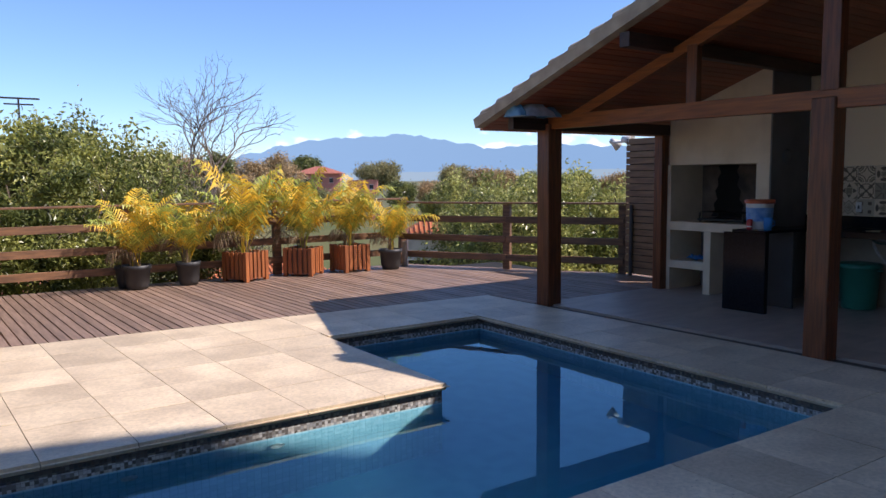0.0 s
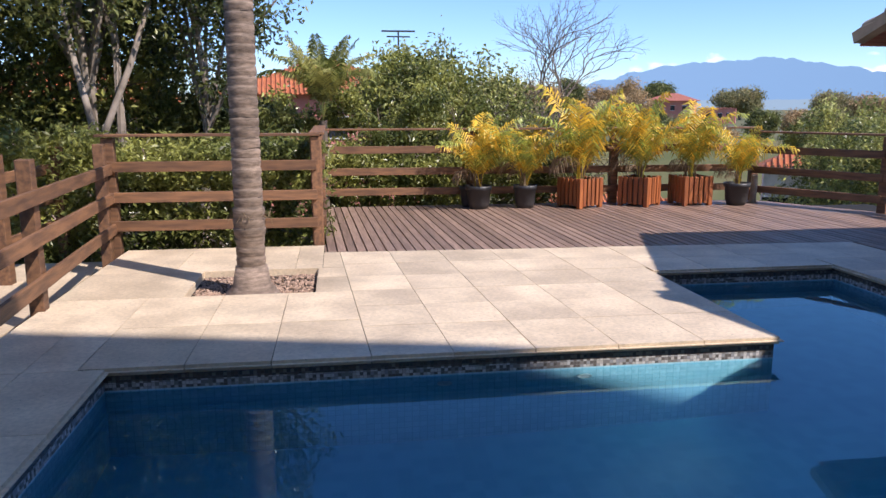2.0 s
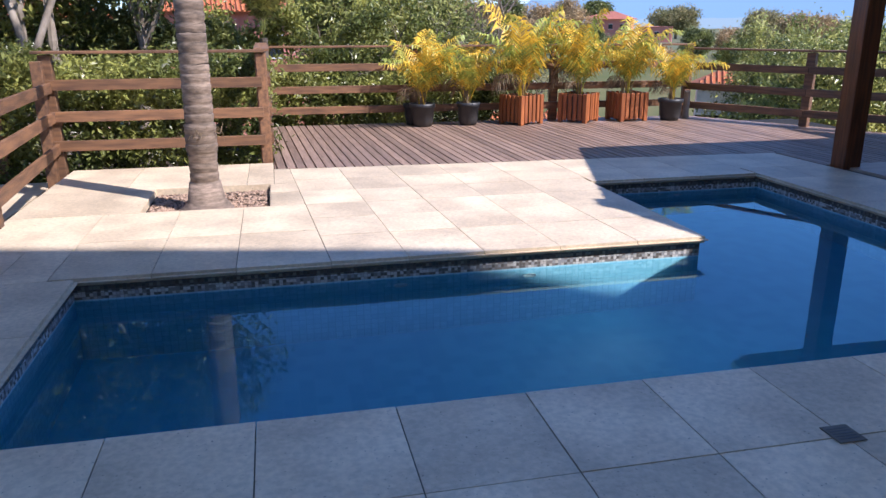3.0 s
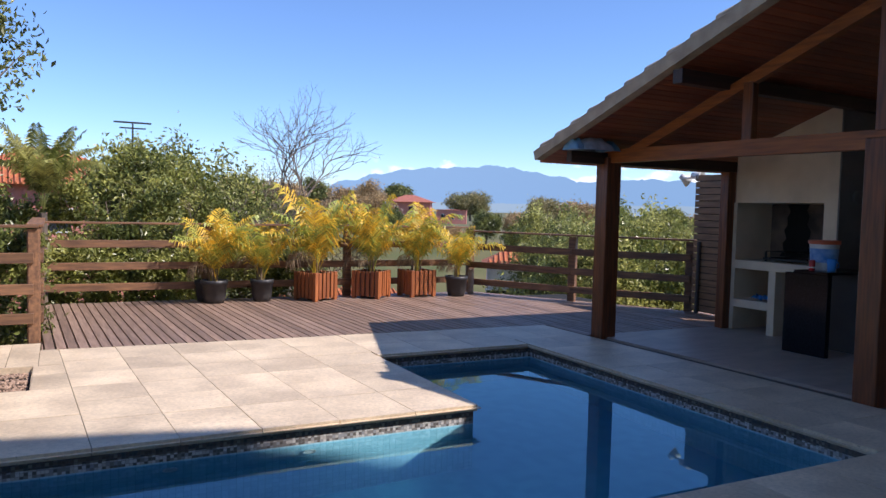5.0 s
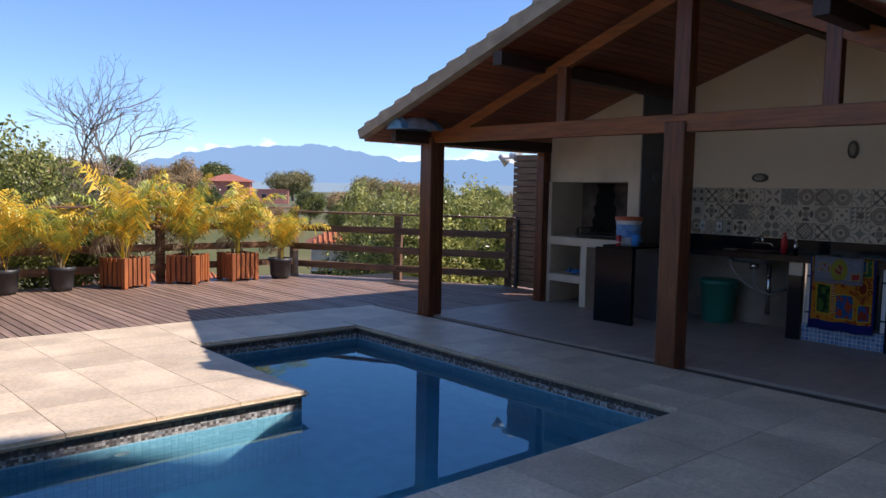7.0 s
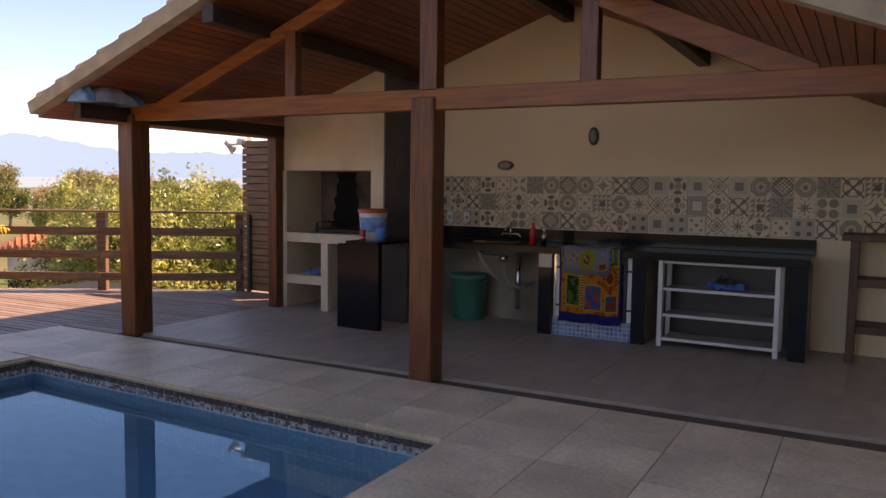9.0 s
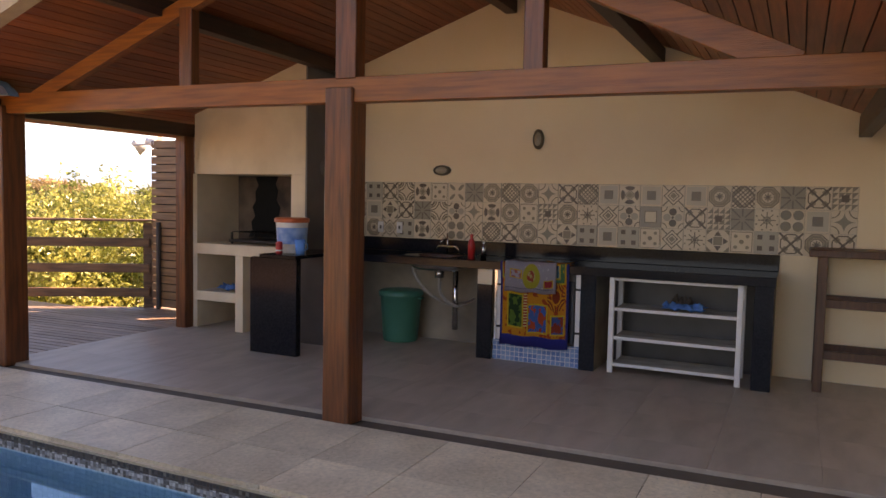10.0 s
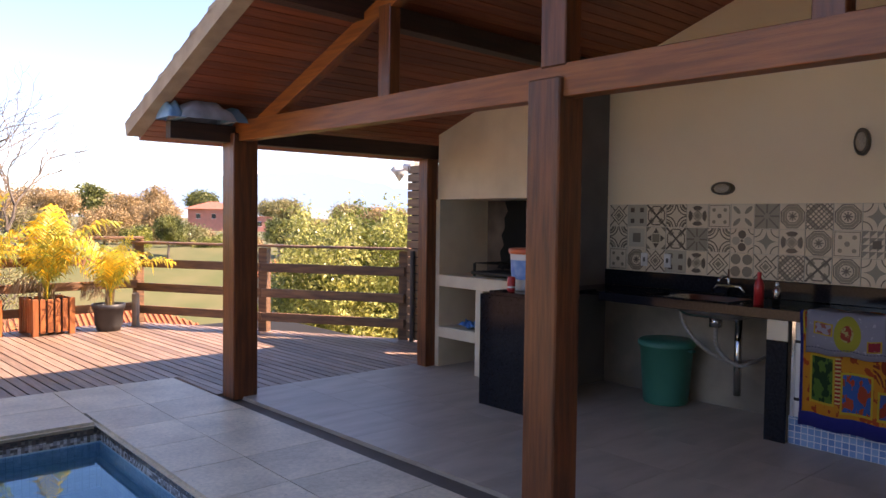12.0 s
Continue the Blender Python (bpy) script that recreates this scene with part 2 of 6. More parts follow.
class Num:
    """A number computed by nodes."""
    def __init__(self, tree, socket):
        self.t, self.s = tree, socket
    def op(self, kind, *others):
        n = self.t.nodes.new("ShaderNodeMath")
        n.operation = kind
        for i, o in enumerate((self, *others)):
            if isinstance(o, Num):
                self.t.links.new(o.s, n.inputs[i])
            else:
                n.inputs[i].default_value = o
        return Num(self.t, n.outputs[0])
    def __add__(self, o): return self.op("ADD", o)
    def __sub__(self, o): return self.op("SUBTRACT", o)
    def __mul__(self, o): return self.op("MULTIPLY", o)
    def __lt__(self, o): return self.op("LESS_THAN", o)
    def __gt__(self, o): return self.op("GREATER_THAN", o)
    def __abs__(self): return self.op("ABSOLUTE")
    def fract(self): return self.op("FRACT")
    def floor(self): return self.op("FLOOR")
    def sqrt(self): return self.op("SQRT")
    def max(self, o): return self.op("MAXIMUM", o)
    def min(self, o): return self.op("MINIMUM", o)


def start_material(name, rough):
    m = bpy.data.materials.new(name)
    m.use_nodes = True
    t = m.node_tree
    p = t.nodes["Principled BSDF"]
    p.inputs["Roughness"].default_value = rough
    co = t.nodes.new("ShaderNodeTexCoord")
    sep = t.nodes.new("ShaderNodeSeparateXYZ")
    t.links.new(co.outputs["Object"], sep.inputs[0])
    return m, t, p, [Num(t, o) for o in sep.outputs]


def blend(t, fac, a, b):
    x = t.nodes.new("ShaderNodeMix")
    x.data_type = "RGBA"
    t.links.new(fac.s, x.inputs[0])
    for i, c in ((6, a), (7, b)):
        if isinstance(c, tuple):
            x.inputs[i].default_value = (*c, 1)
        else:
            t.links.new(c, x.inputs[i])
    return x.outputs[2]


def small_tiles(name, size, colours, joint, gap=0.08, flat=False, rough=0.25):
    """Small tiles in a square grid, each of one of the colours by chance."""
    m, t, p, (x, y, z) = start_material(name, rough)
    u = (x if flat else x + y) * (1 / size[0])
    v = (y if flat else z) * (1 / size[1])
    comb = t.nodes.new("ShaderNodeCombineXYZ")
    t.links.new(u.floor().s, comb.inputs[0])
    t.links.new(v.floor().s, comb.inputs[1])
    w = t.nodes.new("ShaderNodeTexWhiteNoise")
    w.noise_dimensions = "2D"
    t.links.new(comb.outputs[0], w.inputs[0])
    r = t.nodes.new("ShaderNodeValToRGB")
    r.color_ramp.interpolation = "CONSTANT"
    while len(r.color_ramp.elements) < len(colours):
        r.color_ramp.elements.new(0.5)
    for i, c in enumerate(colours):
        r.color_ramp.elements[i].position = i / len(colours)
        r.color_ramp.elements[i].color = (*c, 1)
    t.links.new(w.outputs[0], r.inputs[0])
    line = (u.fract() < gap).max(v.fract() < gap)
    t.links.new(blend(t, line, r.outputs[0], joint), p.inputs["Base Color"])
    return m


M_BLUE = small_tiles("pool_tile", (0.05, 0.10), [(0.36, 0.61, 0.69), (0.40, 0.65, 0.72), (0.34, 0.58, 0.66)], (0.20, 0.42, 0.50), 0.07)
M_BLUEFLOOR = small_tiles("pool_floor_tile", (0.10, 0.10), [(0.12, 0.46, 0.58), (0.13, 0.48, 0.60), (0.115, 0.445, 0.565)], (0.15, 0.48, 0.60), 0.05, True)
# One mosaic in two tones: sunlit, and with the coping's shadow put in.
M_MOSAIC = small_tiles("mosaic_band", (0.023, 0.023), [(0.46, 0.43, 0.38), (0.22, 0.20, 0.18), (0.58, 0.56, 0.52), (0.13, 0.115, 0.10), (0.30, 0.30, 0.30)], (0.24, 0.23, 0.21), 0.1)
M_MOSAIC_SHADED = small_tiles("shaded_mosaic_band", (0.023, 0.023), [(0.10, 0.075, 0.06), (0.14, 0.11, 0.09), (0.22, 0.19, 0.15), (0.12, 0.09, 0.075), (0.08, 0.07, 0.065)], (0.12, 0.11, 0.105), 0.1)
M_KBLUE = small_tiles("blue_wall_mosaic", (0.045, 0.045), [(0.10, 0.22, 0.42), (0.14, 0.28, 0.48), (0.18, 0.33, 0.52)], (0.55, 0.58, 0.62), 0.14)


def pattern(name, rule, light=(0.66, 0.525, 0.365), mid=(0.22, 0.17, 0.11), dark=(0.09, 0.06, 0.038)):
    """A glazed tile: the rule gives where the middle and the dark tone are printed."""
    m, t, p, (x, y, z) = start_material(name, 0.4)
    u, v = y * 10.0, z * 10.0
    tones = rule(u, v)
    edge = abs(u).max(abs(v)) > 0.985
    n = t.nodes.new("ShaderNodeTexNoise")
    n.inputs["Scale"].default_value = 35
    c = blend(t, Num(t, n.outputs[0]) * 0.5, light, tuple(c * 0.8 for c in light))
    c = blend(t, tones[0], c, mid)
    if len(tones) > 1:
        c = blend(t, tones[1], c, dark)
    t.links.new(blend(t, edge, c, (0.42, 0.37, 0.29)), p.inputs["Base Color"])
    return m


def octagon(u, v):
    return abs(u).max(abs(v)).max((abs(u) + abs(v)) * 0.707)


def stripes(a, k, w=0.5):
    return (a * k).fract() < w


def fold(u):
    """Repeats a tile's motif twice along each side."""
    return (abs(u) - 0.5) * 2.0


def band(o, lo, hi):
    return (o > lo) * (o < hi)


def rad(u, v, a=0.0, b=0.0):
    """Distance from the point (a, b) and its mirror images."""
    return ((abs(u) - a) * (abs(u) - a) + (abs(v) - b) * (abs(v) - b)).sqrt()


def spokes(u, v, w):
    return (abs(u) < w).max(abs(v) < w).max(abs(abs(u) - abs(v)) < w * 1.3)


PATTERNS = [
    pattern("tile_octagon_flower", lambda u, v: (band(octagon(u, v), 0.58, 0.80), band(octagon(u, v), 0.84, 0.93).max(band(octagon(u, v), 0.46, 0.54)).max(spokes(u, v, 0.05) * (rad(u, v) < 0.36)).max(rad(u, v) < 0.12))),
    pattern("tile_four_discs", lambda u, v: (rad(u, v, 0.5, 0.5) < 0.43,), mid=(0.19, 0.15, 0.105)),
    pattern("tile_hollow_star", lambda u, v: ((abs(u).sqrt() + abs(v).sqrt()) < 1.0, band(rad(u, v, 1.0, 1.0), 0.60, 0.68)), mid=(0.22, 0.19, 0.14)),
    pattern("tile_framed_square", lambda u, v: (abs(u).max(abs(v)) < 0.85, abs(u).max(abs(v)) < 0.42), mid=(0.46, 0.39, 0.29), dark=(0.16, 0.125, 0.09)),
    pattern("tile_pointed_star", lambda u, v: ((abs(u).max(abs(v)) < 0.38).max((abs(u) + abs(v)) > 1.5), (abs(u).max(abs(v)) > 0.46) * ((abs(u).min(abs(v)) * 1.5 + abs(u).max(abs(v))) < 0.92))),
    pattern("tile_knot", lambda u, v: ((abs(u) + abs(v)) < 0.3, band(abs(u) + abs(v), 0.44, 0.56).max(band(abs(u) + abs(v), 0.80, 0.92)).max((abs(abs(u) - abs(v)) < 0.07) * ((abs(u) + abs(v)) > 0.9)))),
    pattern("tile_leaves", lambda u, v: ((((fold(u) + fold(v)) * (fold(u) + fold(v)) * 0.4 + (fold(u) - fold(v)) * (fold(u) - fold(v)) * 2.2) < 0.55),), mid=(0.20, 0.16, 0.11)),
    pattern("tile_snowflake", lambda u, v: (band(rad(u, v), 0.24, 0.34), (spokes(u, v, 0.045) * (rad(u, v) < 0.72)).max(rad(u, v, 0.36, 0.85) < 0.07).max(rad(u, v, 0.85, 0.36) < 0.07))),
    pattern("tile_taupe_star", lambda u, v: (abs(u).max(abs(v)) < 0.97, spokes(u, v, 0.07) * (rad(u, v) > 0.25)), mid=(0.26, 0.22, 0.16), dark=(0.14, 0.105, 0.075)),
    pattern("tile_triangles", lambda u, v: (((u * 2).fract() + (v * 2).fract()) < 1.0, abs(u).max(abs(v)) < 0.3), mid=(0.21, 0.165, 0.12)),
    pattern("tile_white_square", lambda u, v: (abs(u).max(abs(v)) > 0.5, band(abs(u).max(abs(v)), 0.5, 0.56)), mid=(0.28, 0.235, 0.18)),
    pattern("tile_net", lambda u, v: (band(abs(u) + abs(v), 0.9, 1.2), stripes(u + v, 2.5, 0.28).max(stripes(u - v, 2.5, 0.28)))),
    pattern("tile_round_arcs", lambda u, v: (band(rad(u, v, 1.0, 1.0), 0.30, 0.52), stripes(rad(u, v, 1.0, 1.0), 3.4, 0.36) * (rad(u, v, 1.0, 1.0) < 1.15))),
    pattern("tile_diamond_rosette", lambda u, v: ((abs(u) + abs(v)) < 0.34, (band(rad(u, v), 0.5, 0.86) * (((abs(u) - abs(v)) * (abs(u) - abs(v))) > 0.05)).max(band(abs(u) + abs(v), 0.42, 0.52)))),
    pattern("tile_ribbons", lambda u, v: (band(abs(fold(u)) + abs(fold(v)), 0.25, 0.6), band(abs(u) - abs(v), -0.12, 0.12).max(band(octagon(u, v), 0.78, 0.88)))),
    pattern("tile_patchwork", lambda u, v: (((u * 1.0).floor() + (v * 1.0).floor()).op("MODULO", 2.0) < 0.5, (abs(fold(u)).max(abs(fold(v)))) < 0.42), mid=(0.40, 0.34, 0.25)),
    pattern("tile_petals", lambda u, v: (rad(u, v, 0.52, 0.0) < 0.34, (rad(u, v, 0.0, 0.52) < 0.34).max(band(rad(u, v, 1.0, 1.0), 0.42, 0.5)).max(rad(u, v) < 0.13)), mid=(0.36, 0.30, 0.22)),
    pattern("tile_small_dots", lambda u, v: (rad(u, v, 0.5, 0.5) < 0.16, (rad(u, v) < 0.2).max(band(abs(u).max(abs(v)), 0.86, 0.92))), dark=(0.20, 0.15, 0.10)),
]

# ---- pool ----
PX0, PX1, PY0, PY1, AX, AY = -1.12, 5.21, 2.82, 4.87, 3.31, 7.03
WATER, DEPTH, g = -0.165, -1.45, 0.045
pool = tagged(new("pool"), "L-shaped swimming pool lined with small blue tiles", "pool", kind="structure")
wall_cells = [(PX0 - 0.25, PX0 - g, PY0 - 0.25, PY1 + 0.25), (PX1 + g, PX1 + 0.25, PY0 - 0.25, AY + 0.25), (PX0 - g, PX1 + g, PY0 - 0.25, PY0 - g),
              (PX0 - g, AX - g, PY1 + g, PY1 + 0.25), (AX - 0.25, AX - g, PY1 + 0.25, AY + 0.25), (AX - g, PX1 + g, AY + g, AY + 0.25)]
for x0, x1, y0, y1 in wall_cells:
    part("pool_wall", box_bm(x0, x1, y0, y1, DEPTH, -0.155), M_BLUE, pool)
    part("mosaic_band", box_bm(x0, x1, y0, y1, -0.155, -0.104), M_MOSAIC, pool, "band of small cream, white and grey mosaic tiles")
    # The coping's shadow is painted into this upper strip.
    part("mosaic_band", box_bm(x0, x1, y0, y1, -0.104, -0.052), M_MOSAIC_SHADED, pool, "band of small mosaic tiles, the coping's shadow put into their dark brown")
part("pool_floor", box_bm(PX0 - 0.25, PX1 + 0.25, PY0 - 0.25, AY + 0.25, DEPTH - 0.1, DEPTH), M_BLUEFLOOR, pool)
for x, y, rx in ((0.95, PY1 + g - 0.012, 90), (4.3, AY + g - 0.012, 90), (1.9, PY1 + g - 0.012, 90)):
    part("pool_fitting", lathe([(0.0, -0.008), (0.04, -0.006), (0.05, 0.0), (0.05, 0.012)], 20), M_WHITEPLASTIC, pool, "round white pool fitting", at=pose(x, y, -0.33, 90))

m = bpy.data.materials.new("water")
m.use_nodes = True
t = m.node_tree
t.nodes.clear()
glass = t.nodes.new("ShaderNodeBsdfGlass")
glass.inputs["IOR"].default_value = 1.52
glass.inputs["Roughness"].default_value = 0.0
glass.inputs["Color"].default_value = (0.58, 0.89, 0.98, 1)
nz = t.nodes.new("ShaderNodeTexNoise")
nz.inputs["Scale"].default_value = 1.6
bp = t.nodes.new("ShaderNodeBump")
bp.inputs["Strength"].default_value, bp.inputs["Distance"].default_value = 0.05, 0.02
t.links.new(nz.outputs[0], bp.inputs["Height"])
t.links.new(bp.outputs[0], glass.inputs["Normal"])
mo = t.nodes.new("ShaderNodeOutputMaterial")
t.links.new(glass.outputs[0], mo.inputs[0])
bm = bmesh.new()
bm.faces.new([bm.verts.new((x, y, WATER)) for x, y in [(PX0 - g, PY0 - g), (PX1 + g, PY0 - g), (PX1 + g, AY + g), (AX - g, AY + g), (AX - g, PY1 + g), (PX0 - g, PY1 + g)]])
water = tagged(part("water", bm, m), "still clear blue pool water", "water", kind="structure")
water.visible_shadow = False

# ---- pavilion shell ----
RY, RZ, FRONT = 3.63, 3.62, 5.78
SLOPE, REACH = {1: 0.348, -1: 0.41}, {1: 4.12, -1: 3.95}
def gable(y):
    return RZ - SLOPE[1 if y > RY else -1] * abs(y - RY)
def gutter_west(y):
    return 6.27 + (7.3 - y) * 0.023
def gutter_east(y):
    return 6.41 + (7.3 - y) * 0.036
tagged(part("gutter", prism([(gutter_west(7.33), 7.33), (gutter_west(-3), -3), (gutter_east(-3), -3), (gutter_east(7.33), 7.33)], "z", -0.1, -0.025), M_GUTTER), "brown strip between the slabs and the pavilion floor", "gutter", kind="structure")
# South of the roof it rises to 3 m, unseen, to block stray sun.
tagged(part("wall_east", prism([(-3, -0.1), (7.1, -0.1), (7.1, gable(7.1)), (RY, RZ), (-0.35, gable(-0.35)), (-0.35, 3.0), (-3, 3.0)], "x", 9.425, 9.6), M_WALL), "cream painted gable wall behind the counter", "wall", kind="structure")
def post(x0, x1, y0, y1, z1):
    return tagged(part("timber_post", box_bm(x0, x1, y0, y1, -0.02, z1, 0.008), M_POST), "square reddish-brown varnished timber post carrying the roof truss", "post", "pavilion posts")
post(6.33, 6.555, 7.08, 7.295, 2.25)
post(6.345, 6.535, 3.565, 3.775, 2.25)
post(6.345, 6.545, -0.1, 0.1, 2.25)
post(8.48, 8.63, 7.12, 7.265, 2.168)
truss = tagged(empty("roof_truss", 6.42, 3.6, 2.15), "reddish-brown varnished timber truss on top of the front posts", "truss")
T = pose(-6.42, -3.6, -2.15)
def tpart(name, bm, m):
    part(name, bm, m, truss, at=T)
tpart("tie_beam", bar_bm((6.425, -0.6, 2.195), (6.425, 7.3, 2.268), 0.1, 0.164), M_BEAM)
tpart("king_post", box_bm(6.365, 6.485, 3.55, 3.71, 2.305, 3.5, 0.006), M_POST)
tpart("strut", box_bm(6.376, 6.464, 4.98, 5.1, 2.32, 2.9, 0.006), M_POST)
tpart("strut", box_bm(6.376, 6.464, 2.275, 2.4, 2.29, 2.95, 0.006), M_POST)
tpart("rafter", bar_bm((6.42, 6.74, 2.30), (6.42, 3.7, 3.405), 0.08, 0.115), M_BEAM)
tpart("rafter", bar_bm((6.42, 0.93, 2.24), (6.42, 3.54, 3.488), 0.08, 0.155), M_BEAM)
# The shade under the ceiling is put into the purlins' dark colour.
def purlin(y, z0, z1, x0=5.9, w=0.12, skew=0.0):
    tagged(part("purlin", bar_bm((x0, y, (z0 + z1) / 2), (9.424, y + skew, (z0 + z1) / 2), w, z1 - z0), M_RAFT), "timber purlin under the ceiling boards, its shade put into the dark colour", "beam", "roof purlins")
purlin(7.19, 2.17, 2.31, 5.82, 0.1)
purlin(5.29, gable(5.36) - 0.17, gable(5.36) - 0.03, 5.68, skew=0.19)
purlin(2.15, gable(2.12) - 0.17, gable(2.12) - 0.03, 5.68)
purlin(RY, RZ - 0.2, RZ - 0.03)
purlin(0.42, 2.12, 2.30, 5.9, 0.1)

# Ceiling and roof deck run on unseen past the wall, to shade the deck.
bm = bmesh.new()
for s in (-1, 1):
    n = 42
    for k in range(n):
        a, b = REACH[s] * k / n + 0.004, REACH[s] * (k + 1) / n - 0.004
        out = [(RY + s * q, RZ - SLOPE[s] * q + h) for q, h in ((a, 0), (b, 0), (b, 0.025), (a, 0.025))]
        q = prism(out, "x", FRONT, 10.5)
        me = bpy.data.meshes.new("board")
        q.to_mesh(me)
        q.free()
        bm.from_mesh(me)
        bpy.data.meshes.remove(me)
M_CEIL = mat("ceiling_boards", (0.35, 0.095, 0.038), 0.45, (0.23, 0.063, 0.027), 2.5, 6, 0.2, 14, stretch=(1, 14, 14), island=0.28)
tagged(part("ceiling", bm, M_CEIL), "reddish-brown varnished ceiling boards", "ceiling", kind="structure")
roof = tagged(new("roof"), "pitched pavilion roof of weathered clay tiles", "roof", kind="structure")
for s in (-1, 1):
    e, f = REACH[s], REACH[s] + 0.02
    part("roof_deck", prism([(RY, RZ + 0.03), (RY + s * e, RZ - SLOPE[s] * e + 0.03), (RY + s * e, RZ - SLOPE[s] * e + 0.06), (RY, RZ + 0.06)], "x", FRONT + 0.02, 10.5), M_RAFT, roof)
    part("verge", prism([(RY, RZ), (RY + s * (f - 0.09), RZ - SLOPE[s] * (f - 0.09) + 0.0), (RY + s * (f - 0.05), RZ - SLOPE[s] * f + 0.14), (RY, RZ + 0.17)], "x", FRONT - 0.125, FRONT - 0.002), M_ROOFLIGHT, roof, "pale mortar verge under the tile ends")
part("roof_underlay", box_bm(9.6, 9.8, -0.4, 7.7, 1.9, 2.05), M_RAFT, roof)

# ---- pavilion fittings ----
hearth = tagged(empty("barbecue_hearth", 9.0, 6.3, 0), "built-in cream plastered barbecue hearth with a sooty fire opening", "barbecue")
H0 = pose(-9.0, -6.3, 0)
def hp(name, bm, m, label=""):
    return part(name, bm, m, hearth, label, H0)
def hood_z(y):
    return gable(y) - 0.002
hp("hood", prism([(5.57, 1.75), (7.09, 1.75), (7.09, hood_z(7.09)), (5.57, hood_z(5.57))], "x", 8.605, 9.424), M_HEARTH)
hp("fire_wall", box_bm(9.3, 9.424, 5.75, 7.09, 0.972, 1.749), M_BRICK, "heat-stained back wall")
hp("side_wall", box_bm(8.605, 9.424, 5.572, 5.75, 0.0, 1.749), M_HEARTH)
hp("side_wall", box_bm(8.606, 9.424, 7.06, 7.12, 0.0, 1.749), M_HEARTH)
# This side is a darker grey than the rest of the hearth.
hp("side_panel", box_bm(8.607, 9.424, 5.55, 5.571, 0.0, gable(5.57) - 0.01), M_GREY, "dark grey side")
hp("slab", box_bm(8.58, 9.3, 5.751, 7.059, 0.85, 0.97, 0.005), M_HEARTH)
hp("pier", box_bm(8.585, 9.2, 6.38, 6.49, 0.0, 0.849, 0.004), M_HEARTH)
hp("shelf", box_bm(8.59, 9.3, 6.491, 7.059, 0.32, 0.43, 0.004), M_HEARTH)
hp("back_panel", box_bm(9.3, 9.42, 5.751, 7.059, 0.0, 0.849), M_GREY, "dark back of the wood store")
hp("soot_mark", prism([(6.36, 1.02), (6.9, 1.02), (6.84, 1.1), (6.86, 1.2), (6.8, 1.27), (6.84, 1.38), (6.79, 1.46), (6.8, 1.56), (6.75, 1.64), (6.8, 1.745), (6.46, 1.745), (6.5, 1.66), (6.46, 1.58), (6.49, 1.47), (6.43, 1.38), (6.45, 1.27), (6.38, 1.18), (6.41, 1.1)], "x", 9.294, 9.299), M_SOOT_SHADE, "black soot mark")
grill = tagged(empty("grill", 8.95, 6.35, 0.97), "low dark iron grill standing in the hearth", "grill")
for k in range(14):
    part("grill_bar", box_bm(-0.2, 0.2, -0.33 + k * 0.05, -0.322 + k * 0.05, 0.13, 0.138), M_STEEL_DARK, grill)
for x, y in ((-0.2, -0.33), (0.2, -0.33), (-0.2, 0.33), (0.2, 0.33)):
    part("leg", box_bm(x - 0.01, x + 0.01, y - 0.01, y + 0.01, 0, 0.13), M_STEEL_DARK, grill)
part("ember_tray", box_bm(-0.22, 0.22, -0.36, 0.36, 0.02, 0.05, 0.004), M_STEEL_DARK, grill)


def crumpled(w, d, h, seed, n=14):
    """A crumpled cloth or bag: a closed lumpy sheet."""
    bm = bmesh.new()
    rng = random.Random(seed)
    top = [[bm.verts.new((w * (i / n - 0.5), d * (j / n - 0.5) + 0.02 * math.sin(i * 1.3 + seed), h * (0.35 + 0.65 * noise.noise(Vector((i * 0.45, j * 0.6, seed)))) * math.sin(math.pi * min(max(i / n, 0.08), 0.92)) ** 0.5 + 0.01)) for j in range(n + 1)] for i in range(n + 1)]
    for i in range(n):
        for j in range(n):
            bm.faces.new((top[i][j], top[i + 1][j], top[i + 1][j + 1], top[i][j + 1]))
    for v in bm.verts:
        v.co.z = max(v.co.z, 0.004)
    return bm


def pillow(w, d, h, seed, n=16):
    """A soft stuffed bag with rounded sides and shallow creases."""
    bm = bmesh.new()
    grid = []
    for i in range(n + 1):
        row = []
        for j in range(n + 1):
            u, v = i / n, j / n
            f = (math.sin(math.pi * u) * math.sin(math.pi * v)) ** 0.38 if 0 < u < 1 and 0 < v < 1 else 0.0
            row.append(bm.verts.new((w * (u - 0.5), d * (v - 0.5) * (1.05 - 0.2 * f), h * f * (0.9 + 0.22 * noise.noise(Vector((u * 4, v * 3, seed)))))))
        grid.append(row)
    for i in range(n):
        for j in range(n):
            bm.faces.new((grid[i][j], grid[i + 1][j], grid[i + 1][j + 1], grid[i][j + 1]))
    return bm


cloth = tagged(part("blue_cloth", crumpled(0.22, 0.26, 0.12, 3), M_BLUECLOTH, at=pose(8.75, 6.68, 0.435), smooth=True), "crumpled bright blue cloth in the wood store under the hearth", "cloth", "blue cloths")
cloth = tagged(part("blue_cloth", crumpled(0.15, 0.2, 0.14, 5), M_BLUECLOTH, at=pose(8.62, 5.95, 0.004), smooth=True), "crumpled bright blue cloth on the floor beside the counter end", "cloth", "blue cloths")

# counter along the wall
worktop = tagged(empty("worktop", 9.0, 3.2, 0.9), "long polished black granite worktop with an upstand", "worktop")
W0 = pose(-9.0, -3.2, -0.9)
part("top", box_bm(8.73, 9.42, 1.03, 4.0, 0.91, 0.945, 0.004), M_GRANITE, worktop, at=W0)
